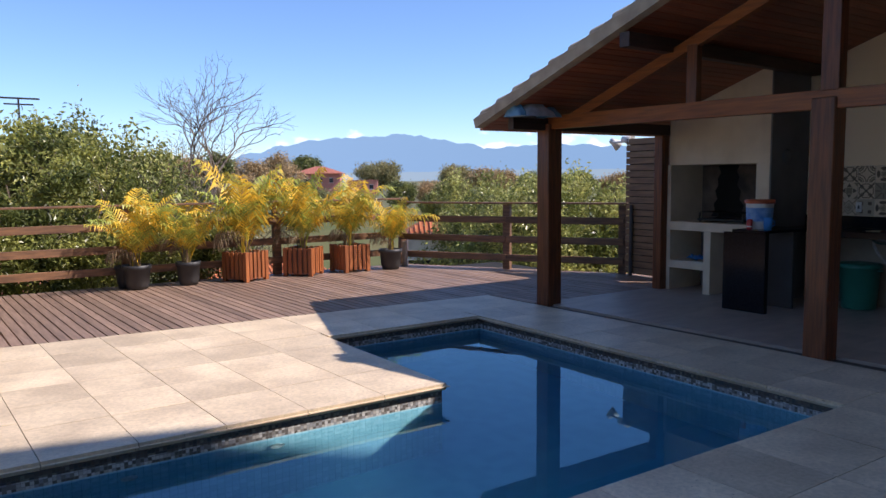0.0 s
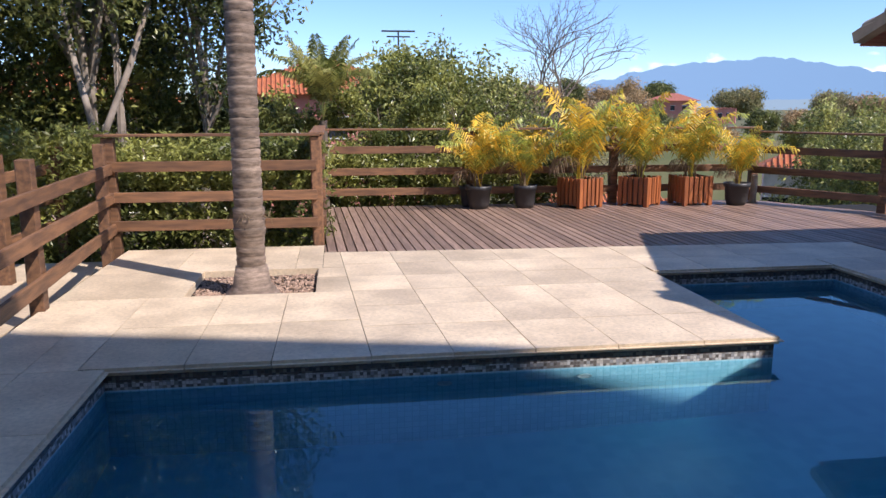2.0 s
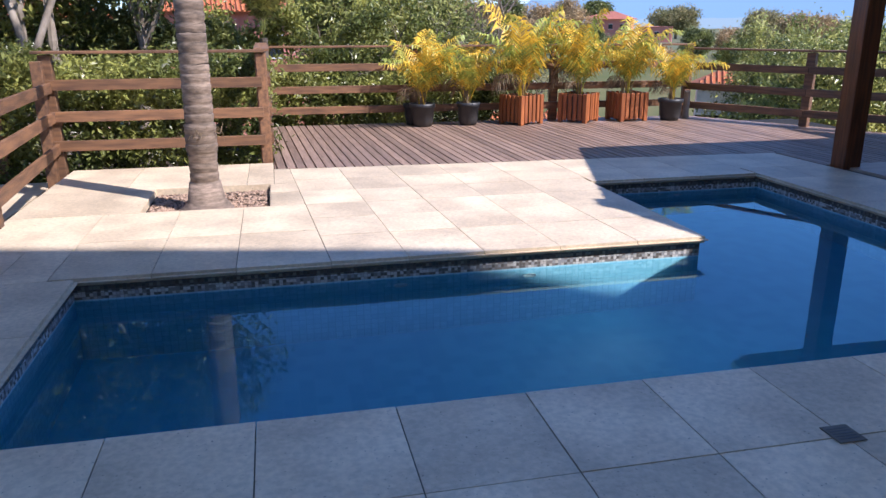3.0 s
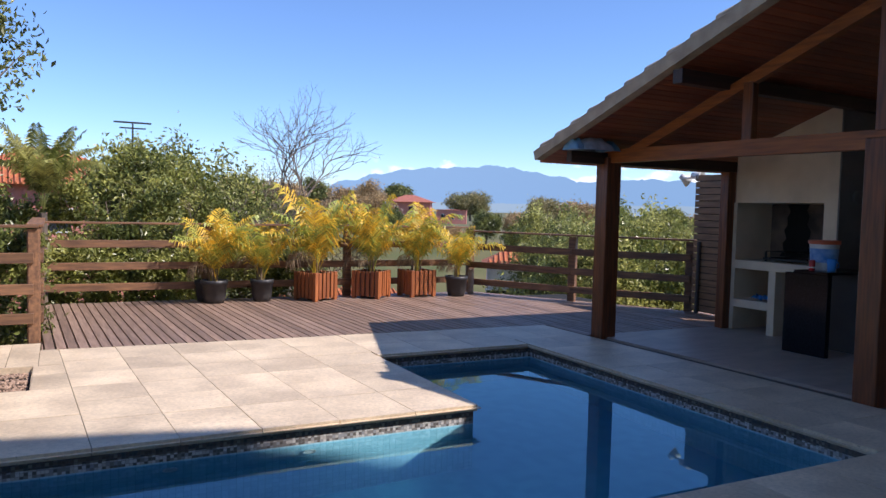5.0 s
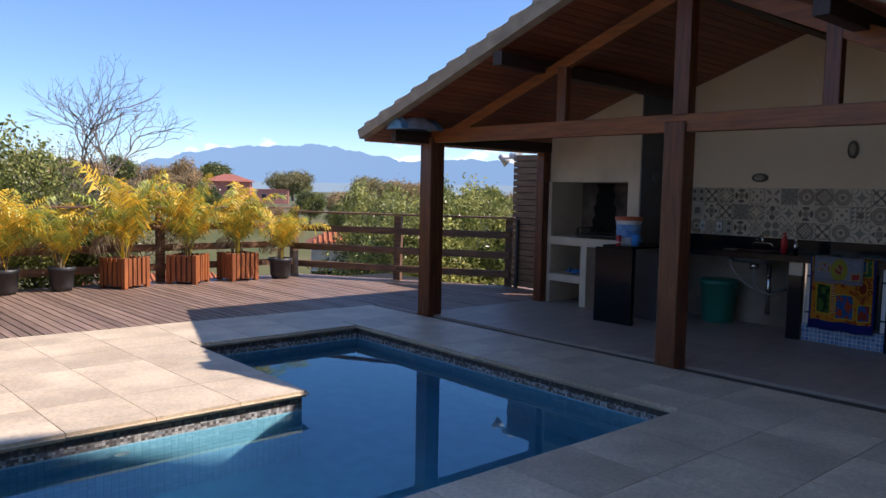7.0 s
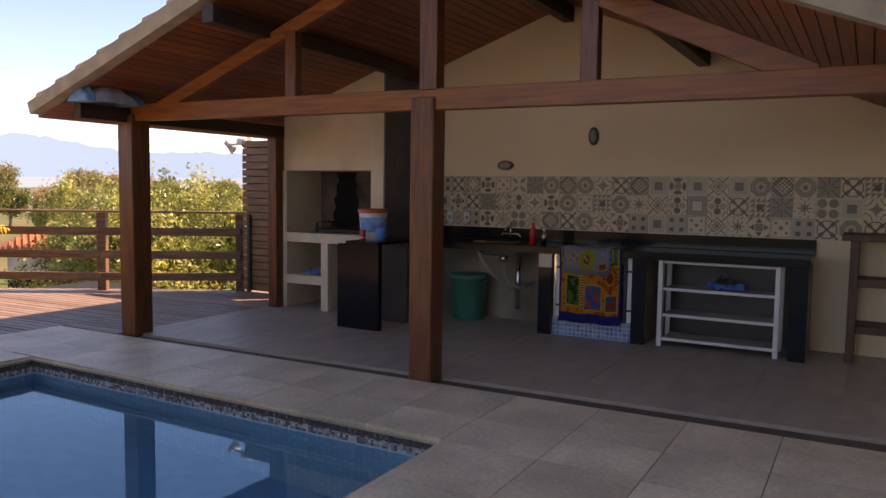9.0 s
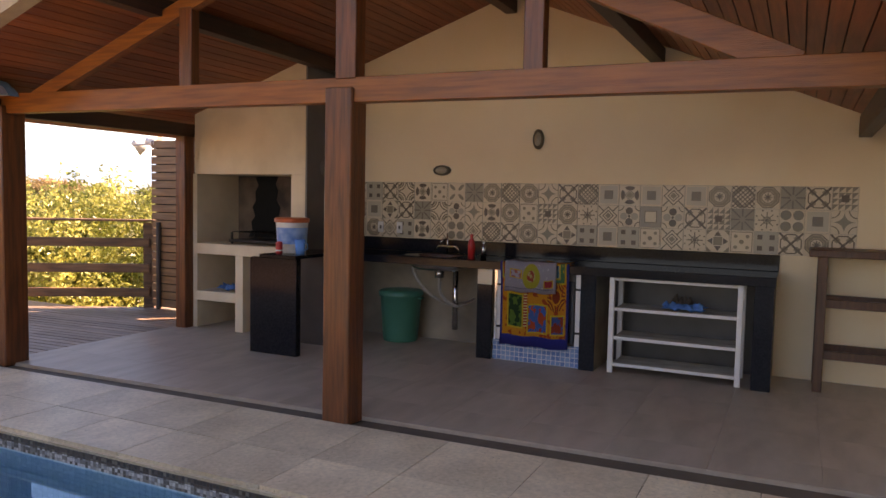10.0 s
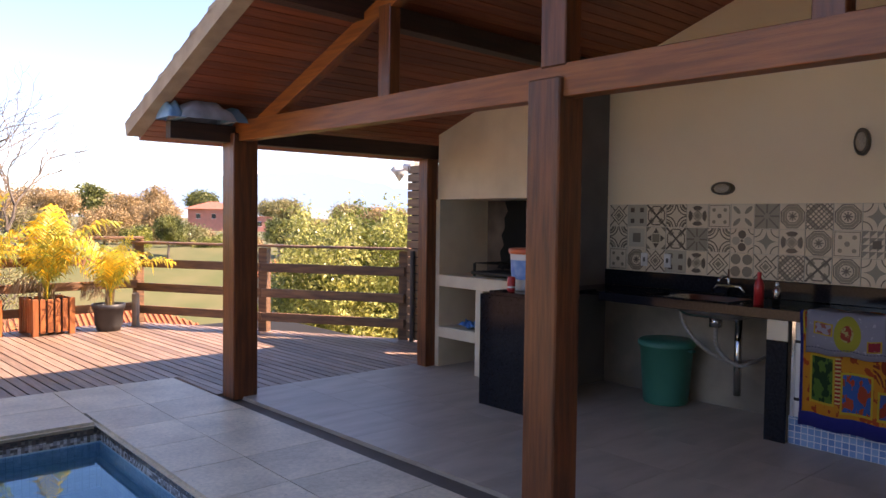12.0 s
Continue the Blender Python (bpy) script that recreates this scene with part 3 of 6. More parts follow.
part("top", box_bm(8.73, 8.84, 4.0, 4.75, 0.91, 0.945, 0.004), M_GRANITE, worktop, at=W0)
part("top", box_bm(9.24, 9.42, 4.0, 4.75, 0.91, 0.945, 0.004), M_GRANITE, worktop, at=W0)
part("top", box_bm(8.73, 9.42, 4.75, 5.545, 0.91, 0.945, 0.004), M_GRANITE, worktop, at=W0)
part("front_lip", box_bm(8.715, 8.73, 1.03, 5.1, 0.87, 0.945, 0.003), M_GRANITE, worktop, at=W0)
part("upstand", box_bm(9.395, 9.42, 1.03, 5.545, 0.946, 1.09, 0.003), M_GRANITE, worktop, at=W0)
bar = tagged(empty("bar_counter", 8.3, 5.35, 0), "black granite bar counter with a solid end panel reaching the floor", "counter")
B0 = pose(-8.3, -5.35, 0)
part("top", box_bm(7.84, 8.714, 5.12, 5.545, 0.93, 0.965, 0.004), M_GRANITE, bar, at=B0)
part("end_panel", box_bm(7.86, 7.93, 5.12, 5.67, 0.0, 0.93, 0.003), M_GRANITE, bar, at=B0)
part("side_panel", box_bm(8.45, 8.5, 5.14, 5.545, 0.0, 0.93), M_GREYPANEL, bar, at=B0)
M_LEGCORE = mat("leg_render", (0.30, 0.255, 0.20), 0.85, (0.20, 0.17, 0.135), 4, 5, 0.2, 40)
for y0, y1 in ((3.50, 3.65), (2.50, 2.64), (1.04, 1.19)):
    part("leg", box_bm(8.762, 9.36, y0 + 0.004, y1 - 0.004, 0, 0.869, 0.003), M_LEGCORE, worktop, "pale rendered masonry leg", at=W0)
    part("leg_facing", box_bm(8.74, 8.761, y0, y1, 0, 0.72 if y0 > 3 else 0.869, 0.003), M_GRANITE, worktop, "black granite facing", at=W0)
    if y0 > 3:
        part("leg_top", box_bm(8.745, 8.761, y0, y1, 0.721, 0.868, 0.003), M_HEARTH, worktop, "bare cream top of the leg", at=W0)
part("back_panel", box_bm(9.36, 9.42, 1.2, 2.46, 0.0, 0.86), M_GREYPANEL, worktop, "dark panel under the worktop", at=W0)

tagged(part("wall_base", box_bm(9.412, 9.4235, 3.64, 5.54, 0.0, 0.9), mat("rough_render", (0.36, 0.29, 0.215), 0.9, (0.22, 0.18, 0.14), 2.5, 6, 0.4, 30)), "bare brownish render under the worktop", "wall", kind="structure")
# patchwork tiles
splash = tagged(new("splashback"), "patchwork of cream and taupe patterned tiles above the worktop", "tiles", kind="structure")
rng = random.Random(11)
meshes = []
for k, pm in enumerate(PATTERNS):
    meshes.append(finish(box_bm(-0.004, 0.004, -0.1005, 0.1005, -0.1005, 0.1005, 0.0015), "wall_tile", pm))
last = [None] * 30
for r in range(3):
    prev = None
    for c in range(25):
        k = rng.choice([i for i in list(range(len(PATTERNS))) + [0, 4, 5, 5, 9, 11, 12, 13, 14, 14] if i not in (prev, last[c])])
        prev = last[c] = k
        ob = new("wall_tile", meshes[k])
        ob.parent = splash
        ob.matrix_basis = pose(9.419, 0.44 + 0.1015 + c * 0.203, 1.093 + 0.1015 + r * 0.203, 90 * rng.randrange(4) if k in (6, 9, 15) else 0)

# oven with towel
oven = tagged(empty("oven", 9.0, 3.045, 0), "white-framed built-in oven under the worktop", "oven")
O0 = pose(-9.0, -3.045, 0)
part("base", box_bm(8.79, 9.3, 2.642, 3.498, 0.0, 0.2), M_KBLUE, oven, "base clad with small blue mosaic tiles", at=O0)
part("body", box_bm(8.80, 9.3, 2.63, 3.46, 0.205, 0.868), M_GREYPANEL, oven, at=O0)
part("door", box_bm(8.772, 8.80, 2.70, 3.39, 0.23, 0.80, 0.004), M_DARKPANE, oven, "dark glass oven door", at=O0)
for y0, y1 in ((2.615, 2.69), (3.40, 3.475)):
    part("side_frame", box_bm(8.765, 8.80, y0, y1, 0.205, 0.868, 0.004), M_WHITE, oven, "white enamel frame", at=O0)
    for z in (0.32, 0.72):
        part("hinge", box_bm(8.757, 8.765, y0, y1, z, z + 0.02), M_STEEL_DARK, oven, at=O0)
for y in (2.63, 3.46):
    part("trim", box_bm(8.75, 8.765, y - 0.012, y + 0.012, 0.205, 0.868), M_CHROME, oven, "chrome strip", at=O0)


def towel_material(kind="print"):
    m, t, p, (x, y, z) = start_material("print_towel", 0.95)
    co = t.nodes.new("ShaderNodeUVMap")
    sep = t.nodes.new("ShaderNodeSeparateXYZ")
    t.links.new(co.outputs[0], sep.inputs[0])
    u, v = Num(t, sep.outputs[0]), Num(t, sep.outputs[1])
    n = t.nodes.new("ShaderNodeTexNoise")
    n.inputs["Scale"].default_value = 14
    t.links.new(co.outputs[0], n.inputs[0])
    wob = Num(t, n.outputs[0])
    col = blend(t, (wob > 0.58), (0.82, 0.32, 0.03), (0.60, 0.09, 0.02))
    def panel(u0, u1, v0, v1, c, inner, cut):
        nonlocal col
        inside = (u > u0) * (u < u1) * (v > v0) * (v < v1)
        rim = (u > u0 - 0.02) * (u < u1 + 0.02) * (v > v0 - 0.015) * (v < v1 + 0.015)
        col = blend(t, rim, col, (0.75, 0.5, 0.05))
        col = blend(t, inside, col, blend(t, wob > cut, c, inner))
    if kind == "tea":
        col = blend(t, (wob > 0.66), (0.40, 0.38, 0.44), (0.6, 0.58, 0.62))
        r1 = ((u - 0.52) * (u - 0.52) + (v - 0.30) * (v - 0.30) * 0.5).sqrt()
        col = blend(t, r1 < 0.17, col, (0.50, 0.46, 0.06))
        col = blend(t, r1 < 0.08, col, blend(t, wob > 0.5, (0.50, 0.08, 0.05), (0.55, 0.5, 0.2)))
        panel(0.78, 0.92, 0.12, 0.24, (0.55, 0.05, 0.06), (0.6, 0.3, 0.3), 0.6)
        panel(0.12, 0.32, 0.28, 0.42, (0.50, 0.16, 0.12), (0.5, 0.45, 0.5), 0.5)
        col = blend(t, (v > 0.07) * (v < 0.085) * ((u * 25).fract() < 0.6), col, (0.12, 0.12, 0.18))
        t.links.new(col, p.inputs["Base Color"])
        return m
    panel(0.05, 0.38, 0.60, 0.78, (0.55, 0.05, 0.03), (0.05, 0.30, 0.10), 0.5)
    panel(0.44, 0.94, 0.57, 0.76, (0.05, 0.22, 0.10), (0.70, 0.45, 0.05), 0.6)
    panel(0.52, 0.86, 0.615, 0.72, (0.08, 0.32, 0.45), (0.03, 0.08, 0.25), 0.55)
    marks = (((u * 9 + v * 3).fract() < 0.45).min((wob > 0.44))) * (v > 0.49) * (v < 0.545) * (u > 0.08) * (u < 0.70)
    col = blend(t, marks, col, (0.16, 0.05, 0.02))
    strip = (u > 0.345) * (u < 0.40) * (v > 0.17) * (v < 0.46)
    col = blend(t, strip, col, (0.60, 0.06, 0.03))
    dots = strip * ((v * 40).fract() < 0.45)
    col = blend(t, dots, col, (0.85, 0.70, 0.30))
    panel(0.12, 0.32, 0.17, 0.45, (0.10, 0.22, 0.04), (0.02, 0.06, 0.02), 0.5)
    panel(0.42, 0.68, 0.13, 0.36, (0.04, 0.15, 0.45), (0.65, 0.10, 0.04), 0.52)
    panel(0.76, 0.93, 0.13, 0.28, (0.45, 0.06, 0.03), (0.06, 0.12, 0.35), 0.5)
    sun_r = ((u - 0.82) * (u - 0.82) + (v - 0.45) * (v - 0.45)).sqrt()
    ray = (sun_r < 0.13) * ((((u - 0.82) * (v - 0.45)) * 300).fract() < 0.5) * (sun_r > 0.075)
    col = blend(t, (sun_r < 0.055).max(ray), col, (0.35, 0.05, 0.02))
    border = (u < 0.03).max(u > 0.965).max(v < 0.09)
    col = blend(t, border, col, (0.03, 0.04, 0.28))
    t.links.new(col, p.inputs["Base Color"])
    return m


def cloth_strip(w, path, n=16, ripple=0.012, seed=1.0):
    """A cloth along the path of (x, z) points, w wide in y, with soft folds; its UV runs from the hem up."""
    bm = bmesh.new()
    uv = bm.loops.layers.uv.new("UVMap")
    length = [0]
    for a, b in zip(path, path[1:]):
        length.append(length[-1] + math.dist(a, b))
    grid = []
    for i in range(n + 1):
        row = []
        for (x, z), s in zip(path, length):
            f = ripple * math.sin(i * 1.1 + seed) * (1 - s / length[-1]) + ripple * 0.5 * noise.noise(Vector((i * 0.5, s * 9, seed)))
            row.append((bm.verts.new((x - abs(f) - 0.002, w * (0.5 - i / n), z + 0.006 * math.sin(i * 0.9))), (i / n, s / length[-1])))
        grid.append(row)
    for i in range(n):
        for j in range(len(path) - 1):
            q = [grid[i][j], grid[i + 1][j], grid[i + 1][j + 1], grid[i][j + 1]]
            f = bm.faces.new([c[0] for c in q])
            for loop, c in zip(f.loops, q):
                loop[uv].uv = c[1]
    ex = bmesh.ops.solidify(bm, geom=bm.faces[:], thickness=0.004)
    return bm


towel = tagged(part("print_towel", cloth_strip(0.66, [(8.725, 0.17), (8.735, 0.3), (8.735, 0.45), (8.73, 0.6), (8.725, 0.75), (8.708, 0.9), (8.705, 0.945), (8.72, 0.957), (8.85, 0.952), (9.0, 0.952)]), towel_material(), at=pose(0, 3.07, 0), smooth=True), "orange, red and blue printed towel hanging over the oven door", "towel")
cloth2 = tagged(part("tea_towel", cloth_strip(0.50, [(8.69, 0.68), (8.688, 0.8), (8.69, 0.9), (8.695, 0.962), (8.74, 0.966), (8.9, 0.963)], seed=3.0), towel_material("tea"), at=pose(0, 3.10, 0), smooth=True), "pale lilac tea towel folded over the printed towel", "tea towel")
# shelf unit
shelf = tagged(empty("shelf_unit", 8.95, 1.83, 0), "low white shelf unit with four slatted shelves", "shelf unit")
S0 = pose(-8.95, -1.83, 0)
M_SHELFSLAT = mat("dusty_slat", (0.50, 0.45, 0.37), 0.6, (0.36, 0.32, 0.26), 5, 5, 0.2, 30, vary=0.1)
for x in (8.79, 9.16):
    for y in (1.275, 2.345):
        part("post", box_bm(x, x + 0.04, y, y + 0.045, 0, 0.86, 0.003), M_WHITE, shelf, at=S0)
for z in (0.07, 0.31, 0.57):
    for k in range(5):
        part("slat", box_bm(8.802 + k * 0.078, 8.802 + k * 0.078 + 0.072, 1.321, 2.344, z, z + 0.018, 0.002), M_SHELFSLAT, shelf, "dusty grey-beige slat", at=S0)
    part("front_rail", box_bm(8.792, 8.80, 1.321, 2.344, z - 0.005, z + 0.024, 0.002), M_WHITE, shelf, at=S0)
part("top_rail", box_bm(8.79, 8.83, 1.321, 2.344, 0.835, 0.86, 0.002), M_WHITE, shelf, at=S0)
part("top_rail", box_bm(9.16, 9.2, 1.321, 2.344, 0.835, 0.86, 0.002), M_WHITE, shelf, at=S0)
tagged(part("blue_cloth", crumpled(0.25, 0.34, 0.10, 8), M_BLUECLOTH, at=pose(8.95, 1.76, 0.589), smooth=True), "folded bright blue cloth on the upper shelf", "cloth", "blue cloths")
tagged(part("brown_pouch", crumpled(0.1, 0.16, 0.16, 12), M_GUTTER, at=pose(9.1, 1.80, 0.589), smooth=True), "small brown pouch behind the blue cloth", "pouch")

# bar table at the right
M_TABLEWOOD = mat("dark_table_wood", (0.13, 0.055, 0.028), 0.45, (0.07, 0.03, 0.018), 2.5, 6, 0.25, 14, stretch=(14, 14, 1))
table = tagged(empty("bar_table", 9.1, 0, 0), "tall narrow dark brown wooden bar table against the wall", "table")
T0 = pose(-9.1, 0, 0)
part("tabletop", box_bm(8.93, 9.38, -1.2, 0.80, 1.12, 1.18, 0.006), M_TABLEWOOD, table, at=T0)
for x in (8.96, 9.3):
    for y in (0.66, -1.1):
        part("leg", box_bm(x, x + 0.07, y, y + 0.07, 0, 1.119, 0.004), M_TABLEWOOD, table, at=T0)
    for z in (0.28, 0.705):
        part("stretcher", box_bm(x + 0.01, x + 0.05, -1.03, 0.659, z, z + 0.07, 0.003), M_TABLEWOOD, table, at=T0)

# bin, bucket, can, mug, bottles
bin_ = tagged(empty("rubbish_bin", 9.16, 4.71, 0), "round green plastic bin with a lid under the sink", "bin")
part("body", lathe([(0.0, 0.005), (0.178, 0.0), (0.188, 0.02), (0.222, 0.50), (0.232, 0.505)], 28), M_BIN, bin_, smooth=True)
part("lid", lathe([(0.238, 0.495), (0.242, 0.525), (0.22, 0.545), (0.12, 0.555), (0.0, 0.552)], 28), M_BIN, bin_, smooth=True)
for s in (-1, 1):
    part("handle", box_bm(-0.03, 0.03, 0.238 * s - 0.02, 0.238 * s + 0.02, 0.46, 0.48, 0.004), M_BIN, bin_)
bucket = tagged(empty("paint_bucket", 8.16, 5.40, 0.966), "white plastic bucket with an orange lid and blue label", "bucket")
part("body", lathe([(0.0, 0.002), (0.13, 0.0), (0.135, 0.01), (0.158, 0.31)], 28), M_WHITEPLASTIC, bucket, smooth=True)
part("label", lathe([(0.1435, 0.09), (0.1545, 0.25)], 28), M_BLUELABEL, bucket, "blue wrap-round label", smooth=True)
part("lid", lathe([(0.165, 0.30), (0.17, 0.305), (0.17, 0.34), (0.155, 0.345), (0.0, 0.335)], 28), M_ORANGE, bucket, "orange lid", smooth=True)
mug = tagged(empty("blue_mug", 8.12, 5.13 - 0.0, 0.966), "blue plastic mug beside the bucket", "mug")
mug.matrix_basis = pose(8.05, 5.22, 0.966)
part("body", lathe([(0.0, 0.003), (0.042, 0.0), (0.052, 0.14), (0.047, 0.14), (0.038, 0.01), (0.0, 0.01)], 20), M_BLUECLOTH, mug, smooth=True)
bm = bmesh.new()
tube(bm, [Vector((0.0, -0.05, 0.115)), Vector((0, -0.085, 0.10)), Vector((0, -0.088, 0.06)), Vector((0, -0.048, 0.035))], [0.006] * 4)
part("handle", bm, M_BLUECLOTH, mug, smooth=True)
can = tagged(empty("drink_can", 7.92, 5.37, 0.966), "red drink can on the end of the bar", "can")
part("body", lathe([(0.0, 0.002), (0.026, 0.0), (0.033, 0.008), (0.033, 0.108), (0.027, 0.12)], 20), M_RED, can, smooth=True)
part("lid", lathe([(0.027, 0.118), (0.0, 0.116)], 20), M_STEEL, can, "metal top")
part("band", lathe([(0.0335, 0.03), (0.0335, 0.045)], 20), M_WHITEPLASTIC, can, "white band")
def bottle(x, y, m, h, r, label, cap):
    b = tagged(empty("bottle", x, y, 0.946), label, "bottle", "bottles by the sink")
    part("body", lathe([(0.0, 0.002), (r, 0.0), (r, h * 0.6), (r * 0.75, h * 0.75), (r * 0.4, h * 0.82), (r * 0.4, h * 0.88)], 18), m, b, smooth=True)
    part("cap", lathe([(r * 0.45, h * 0.88), (r * 0.42, h), (0, h)], 14), cap, b)
bottle(8.88, 3.78, M_RED, 0.24, 0.035, "red plastic detergent bottle beside the sink", M_RED)
bottle(8.95, 3.68, M_STEEL, 0.17, 0.028, "small clear bottle beside the red one", M_WHITEPLASTIC)
sink = tagged(empty("sink", 9.04, 4.20, 0.9), "stainless steel sink bowl set in the worktop", "sink")
bm = bmesh.new()
rings = []
for a, b, z in ((0.2, 0.375, 0.046), (0.195, 0.36, 0.04), (0.18, 0.30, -0.06), (0.15, 0.24, -0.1), (0.0, 0.0, -0.1)):
    rings.append([bm.verts.new((a * math.copysign(abs(math.cos(q)) ** 0.6, math.cos(q)), b * math.copysign(abs(math.sin(q)) ** 0.6, math.sin(q)), z)) for q in [math.tau * k / 32 for k in range(32)]])
for a, b in zip(rings, rings[1:]):
    for k in range(32):
        bm.faces.new((a[k], a[(k + 1) % 32], b[(k + 1) % 32], b[k]))
part("bowl", bm, M_STEEL, sink, smooth=True)
part("waste", lathe([(0.05, -0.18), (0.05, -0.1), (0.03, -0.1)], 16, True), M_CHROME, sink, smooth=True)
def hose(name, pts, r, m, parent, label=""):
    bm = bmesh.new()
    P = [Vector(p) for p in pts]
    fine_pts = []
    for i in range(len(P) - 1):
        p0, p1, p2, p3 = P[max(i - 1, 0)], P[i], P[i + 1], P[min(i + 2, len(P) - 1)]
        for k in range(6):
            u = k / 6
            fine_pts.append(0.5 * ((2 * p1) + (p2 - p0) * u + (2 * p0 - 5 * p1 + 4 * p2 - p3) * u * u + (3 * p1 - p0 - 3 * p2 + p3) * u ** 3))
    fine_pts.append(P[-1])
    tube(bm, fine_pts, [r] * len(fine_pts), 10)
    part(name, bm, m, parent, label, smooth=True)
M_HOSE = mat("grey_hose", (0.36, 0.33, 0.29), 0.35, (0.24, 0.22, 0.19), 60, 2)
hose("drain_hose", [(0, 0, -0.18), (-0.0, -0.02, -0.35), (0.02, -0.16, -0.46), (0.1, -0.24, -0.45), (0.3, -0.26, -0.42)], 0.015, M_HOSE, sink, "translucent ribbed grey drain hose")
hose("drain_hose", [(-0.05, 0.28, -0.03), (-0.05, 0.26, -0.16), (-0.02, 0.12, -0.34), (0.1, -0.06, -0.46), (0.3, -0.18, -0.46)], 0.016, M_HOSE, sink, "translucent ribbed grey drain hose")
bm = bmesh.new()
tube(bm, [Vector((0.1, -0.14, -0.72)), Vector((0.1, -0.14, -0.1))], [0.03, 0.03], 12)
part("drain_pipe", bm, M_CHROME, sink, "chrome upright drain pipe", smooth=True)
tap = tagged(empty("tap", 9.3, 4.24, 0.946), "chrome wall-side mixer tap behind the sink", "tap")
bm = bmesh.new()
tube(bm, [Vector((0, 0, 0)), Vector((0, 0, 0.22))], [0.012, 0.01], 10)
tube(bm, [Vector((0, 0, 0.15)), Vector((-0.1, 0, 0.17)), Vector((-0.16, 0, 0.13))], [0.011] * 3, 10)
part("spout", bm, M_CHROME, tap, smooth=True)
bm = bmesh.new()
tube(bm, [Vector((0, -0.14, 0.03)), Vector((0, -0.1, 0.08)), Vector((0, 0.1, 0.08)), Vector((0, 0.14, 0.03))], [0.012] * 4, 10)
part("handle", bm, M_CHROME, tap, smooth=True)

def wall_lamp(y, z, upright):
    lamp = tagged(empty("bulkhead_lamp", 9.424, y, z), "small oval bronze bulkhead lamp on the wall, unlit", "wall lamp", "bulkhead lamps")
    a, b = (0.055, 0.10) if upright else (0.10, 0.055)
    bm = lathe([(1.0, 0.0), (1.0, 0.035), (0.72, 0.055), (0.7, 0.045)], 28)
    part("housing", bm, M_BRONZE, lamp, at=Matrix(((0, 0, -1, 0), (a, 0, 0, 0), (0, b, 0, 0), (0, 0, 0, 1))), smooth=True)
    part("lens", lathe([(0.7, 0.045), (0.4, 0.062), (0.0, 0.068)], 28), M_GLASSY, lamp, "frosted oval lens", at=Matrix(((0, 0, -1, 0), (a, 0, 0, 0), (0, b, 0, 0), (0, 0, 0, 1))), smooth=True)
wall_lamp(3.30, 2.145, True)
wall_lamp(4.37, 1.83, False)
for y, z in ((5.12, 1.2), (4.88, 1.2)):
    so = tagged(empty("power_socket", 9.414, y, z), "cream power socket on the patterned tiles", "socket", "power sockets")
    part("plate", box_bm(-0.01, 0, -0.035, 0.035, -0.06, 0.06, 0.003), M_WHITEPLASTIC, so)
    part("opening", box_bm(-0.012, -0.0101, -0.012, 0.012, -0.02, 0.02), M_GREYPANEL, so)
vent = tagged(empty("wall_plaque", 8.93, 5.549, 1.83), "round grey plaque on the hearth side", "plaque")
part("disc", lathe([(0.09, 0.0), (0.09, 0.012), (0.06, 0.02), (0.0, 0.016)], 24), M_GREY, vent, at=pose(0, 0, 0, 90), smooth=True)

# bag under the eave
M_BAGBLUE = mat("blue_bag", (0.10, 0.26, 0.40), 0.4, (0.2, 0.36, 0.46), 8, 3, 0.4, 20)
bag = tagged(empty("plastic_bag", 6.04, 7.05, 2.312), "crumpled blue and grey plastic bag stuffed under the eave", "bag")
part("bag_body", pillow(0.46, 0.36, 0.2, 21), mat("grey_bag", (0.30, 0.33, 0.36), 0.4, (0.5, 0.55, 0.6), 8, 3, 0.5, 20), bag, smooth=True)
part("bag_tie", pillow(0.16, 0.30, 0.15, 23), M_BAGBLUE, bag, "blue end of the bag", at=pose(0.26, 0, 0.0), smooth=True)
part("bag_rim", pillow(0.14, 0.30, 0.15, 27), M_BAGBLUE, bag, "blue rim of the bag", at=pose(-0.25, 0, 0.0), smooth=True)

# slatted screen and spotlights
M_SLAT = mat("slat_wood", (0.27, 0.155, 0.075), 0.6, (0.17, 0.095, 0.05), 3, 5, 0.3, 25, stretch=(8, 1, 8))
screen = tagged(empty("slatted_screen", 9.4, 8.0, 0), "tall brown screen of horizontal wooden slats at the pavilion corner", "screen")
for k in range(21):
    part("slat", box_bm(-0.012, 0.012, -0.42, 0.6, 0.03 + k * 0.104, 0.03 + k * 0.104 + 0.092, 0.003), M_SLAT, screen)
part("post", box_bm(-0.05, 0.04, -0.54, -0.421, 0, 2.23, 0.004), M_SLAT, screen)
# Added black sheet: puts the darkness behind the slats into the gaps.
part("backing", box_bm(0.014, 0.024, -0.42, 0.54, 0.02, 2.2), M_SOOT_SHADE, screen)
part("stile", box_bm(0.025, 0.06, 0.5, 0.56, 0, 2.21, 0.004), M_RAFT, screen)
spot = tagged(empty("spotlights", 9.5, 8.86, 2.15), "pair of white outdoor spotlights on a bracket, unlit", "spotlight")
part("bracket", box_bm(-0.06, -0.03, -0.34, 0.14, 0.0, 0.03, 0.004), M_WHITEPLASTIC, spot)
for dy, rz, rx in ((0.14, 60, 125), (-0.12, 10, 100)):
    head = part("lamp_head", lathe([(0.0, 0.0), (0.045, 0.0), (0.055, 0.06), (0.10, 0.18), (0.094, 0.18), (0.0, 0.14)], 18), M_WHITEPLASTIC, spot, at=pose(-0.05, dy, 0.06, rx, 0, rz), smooth=True)

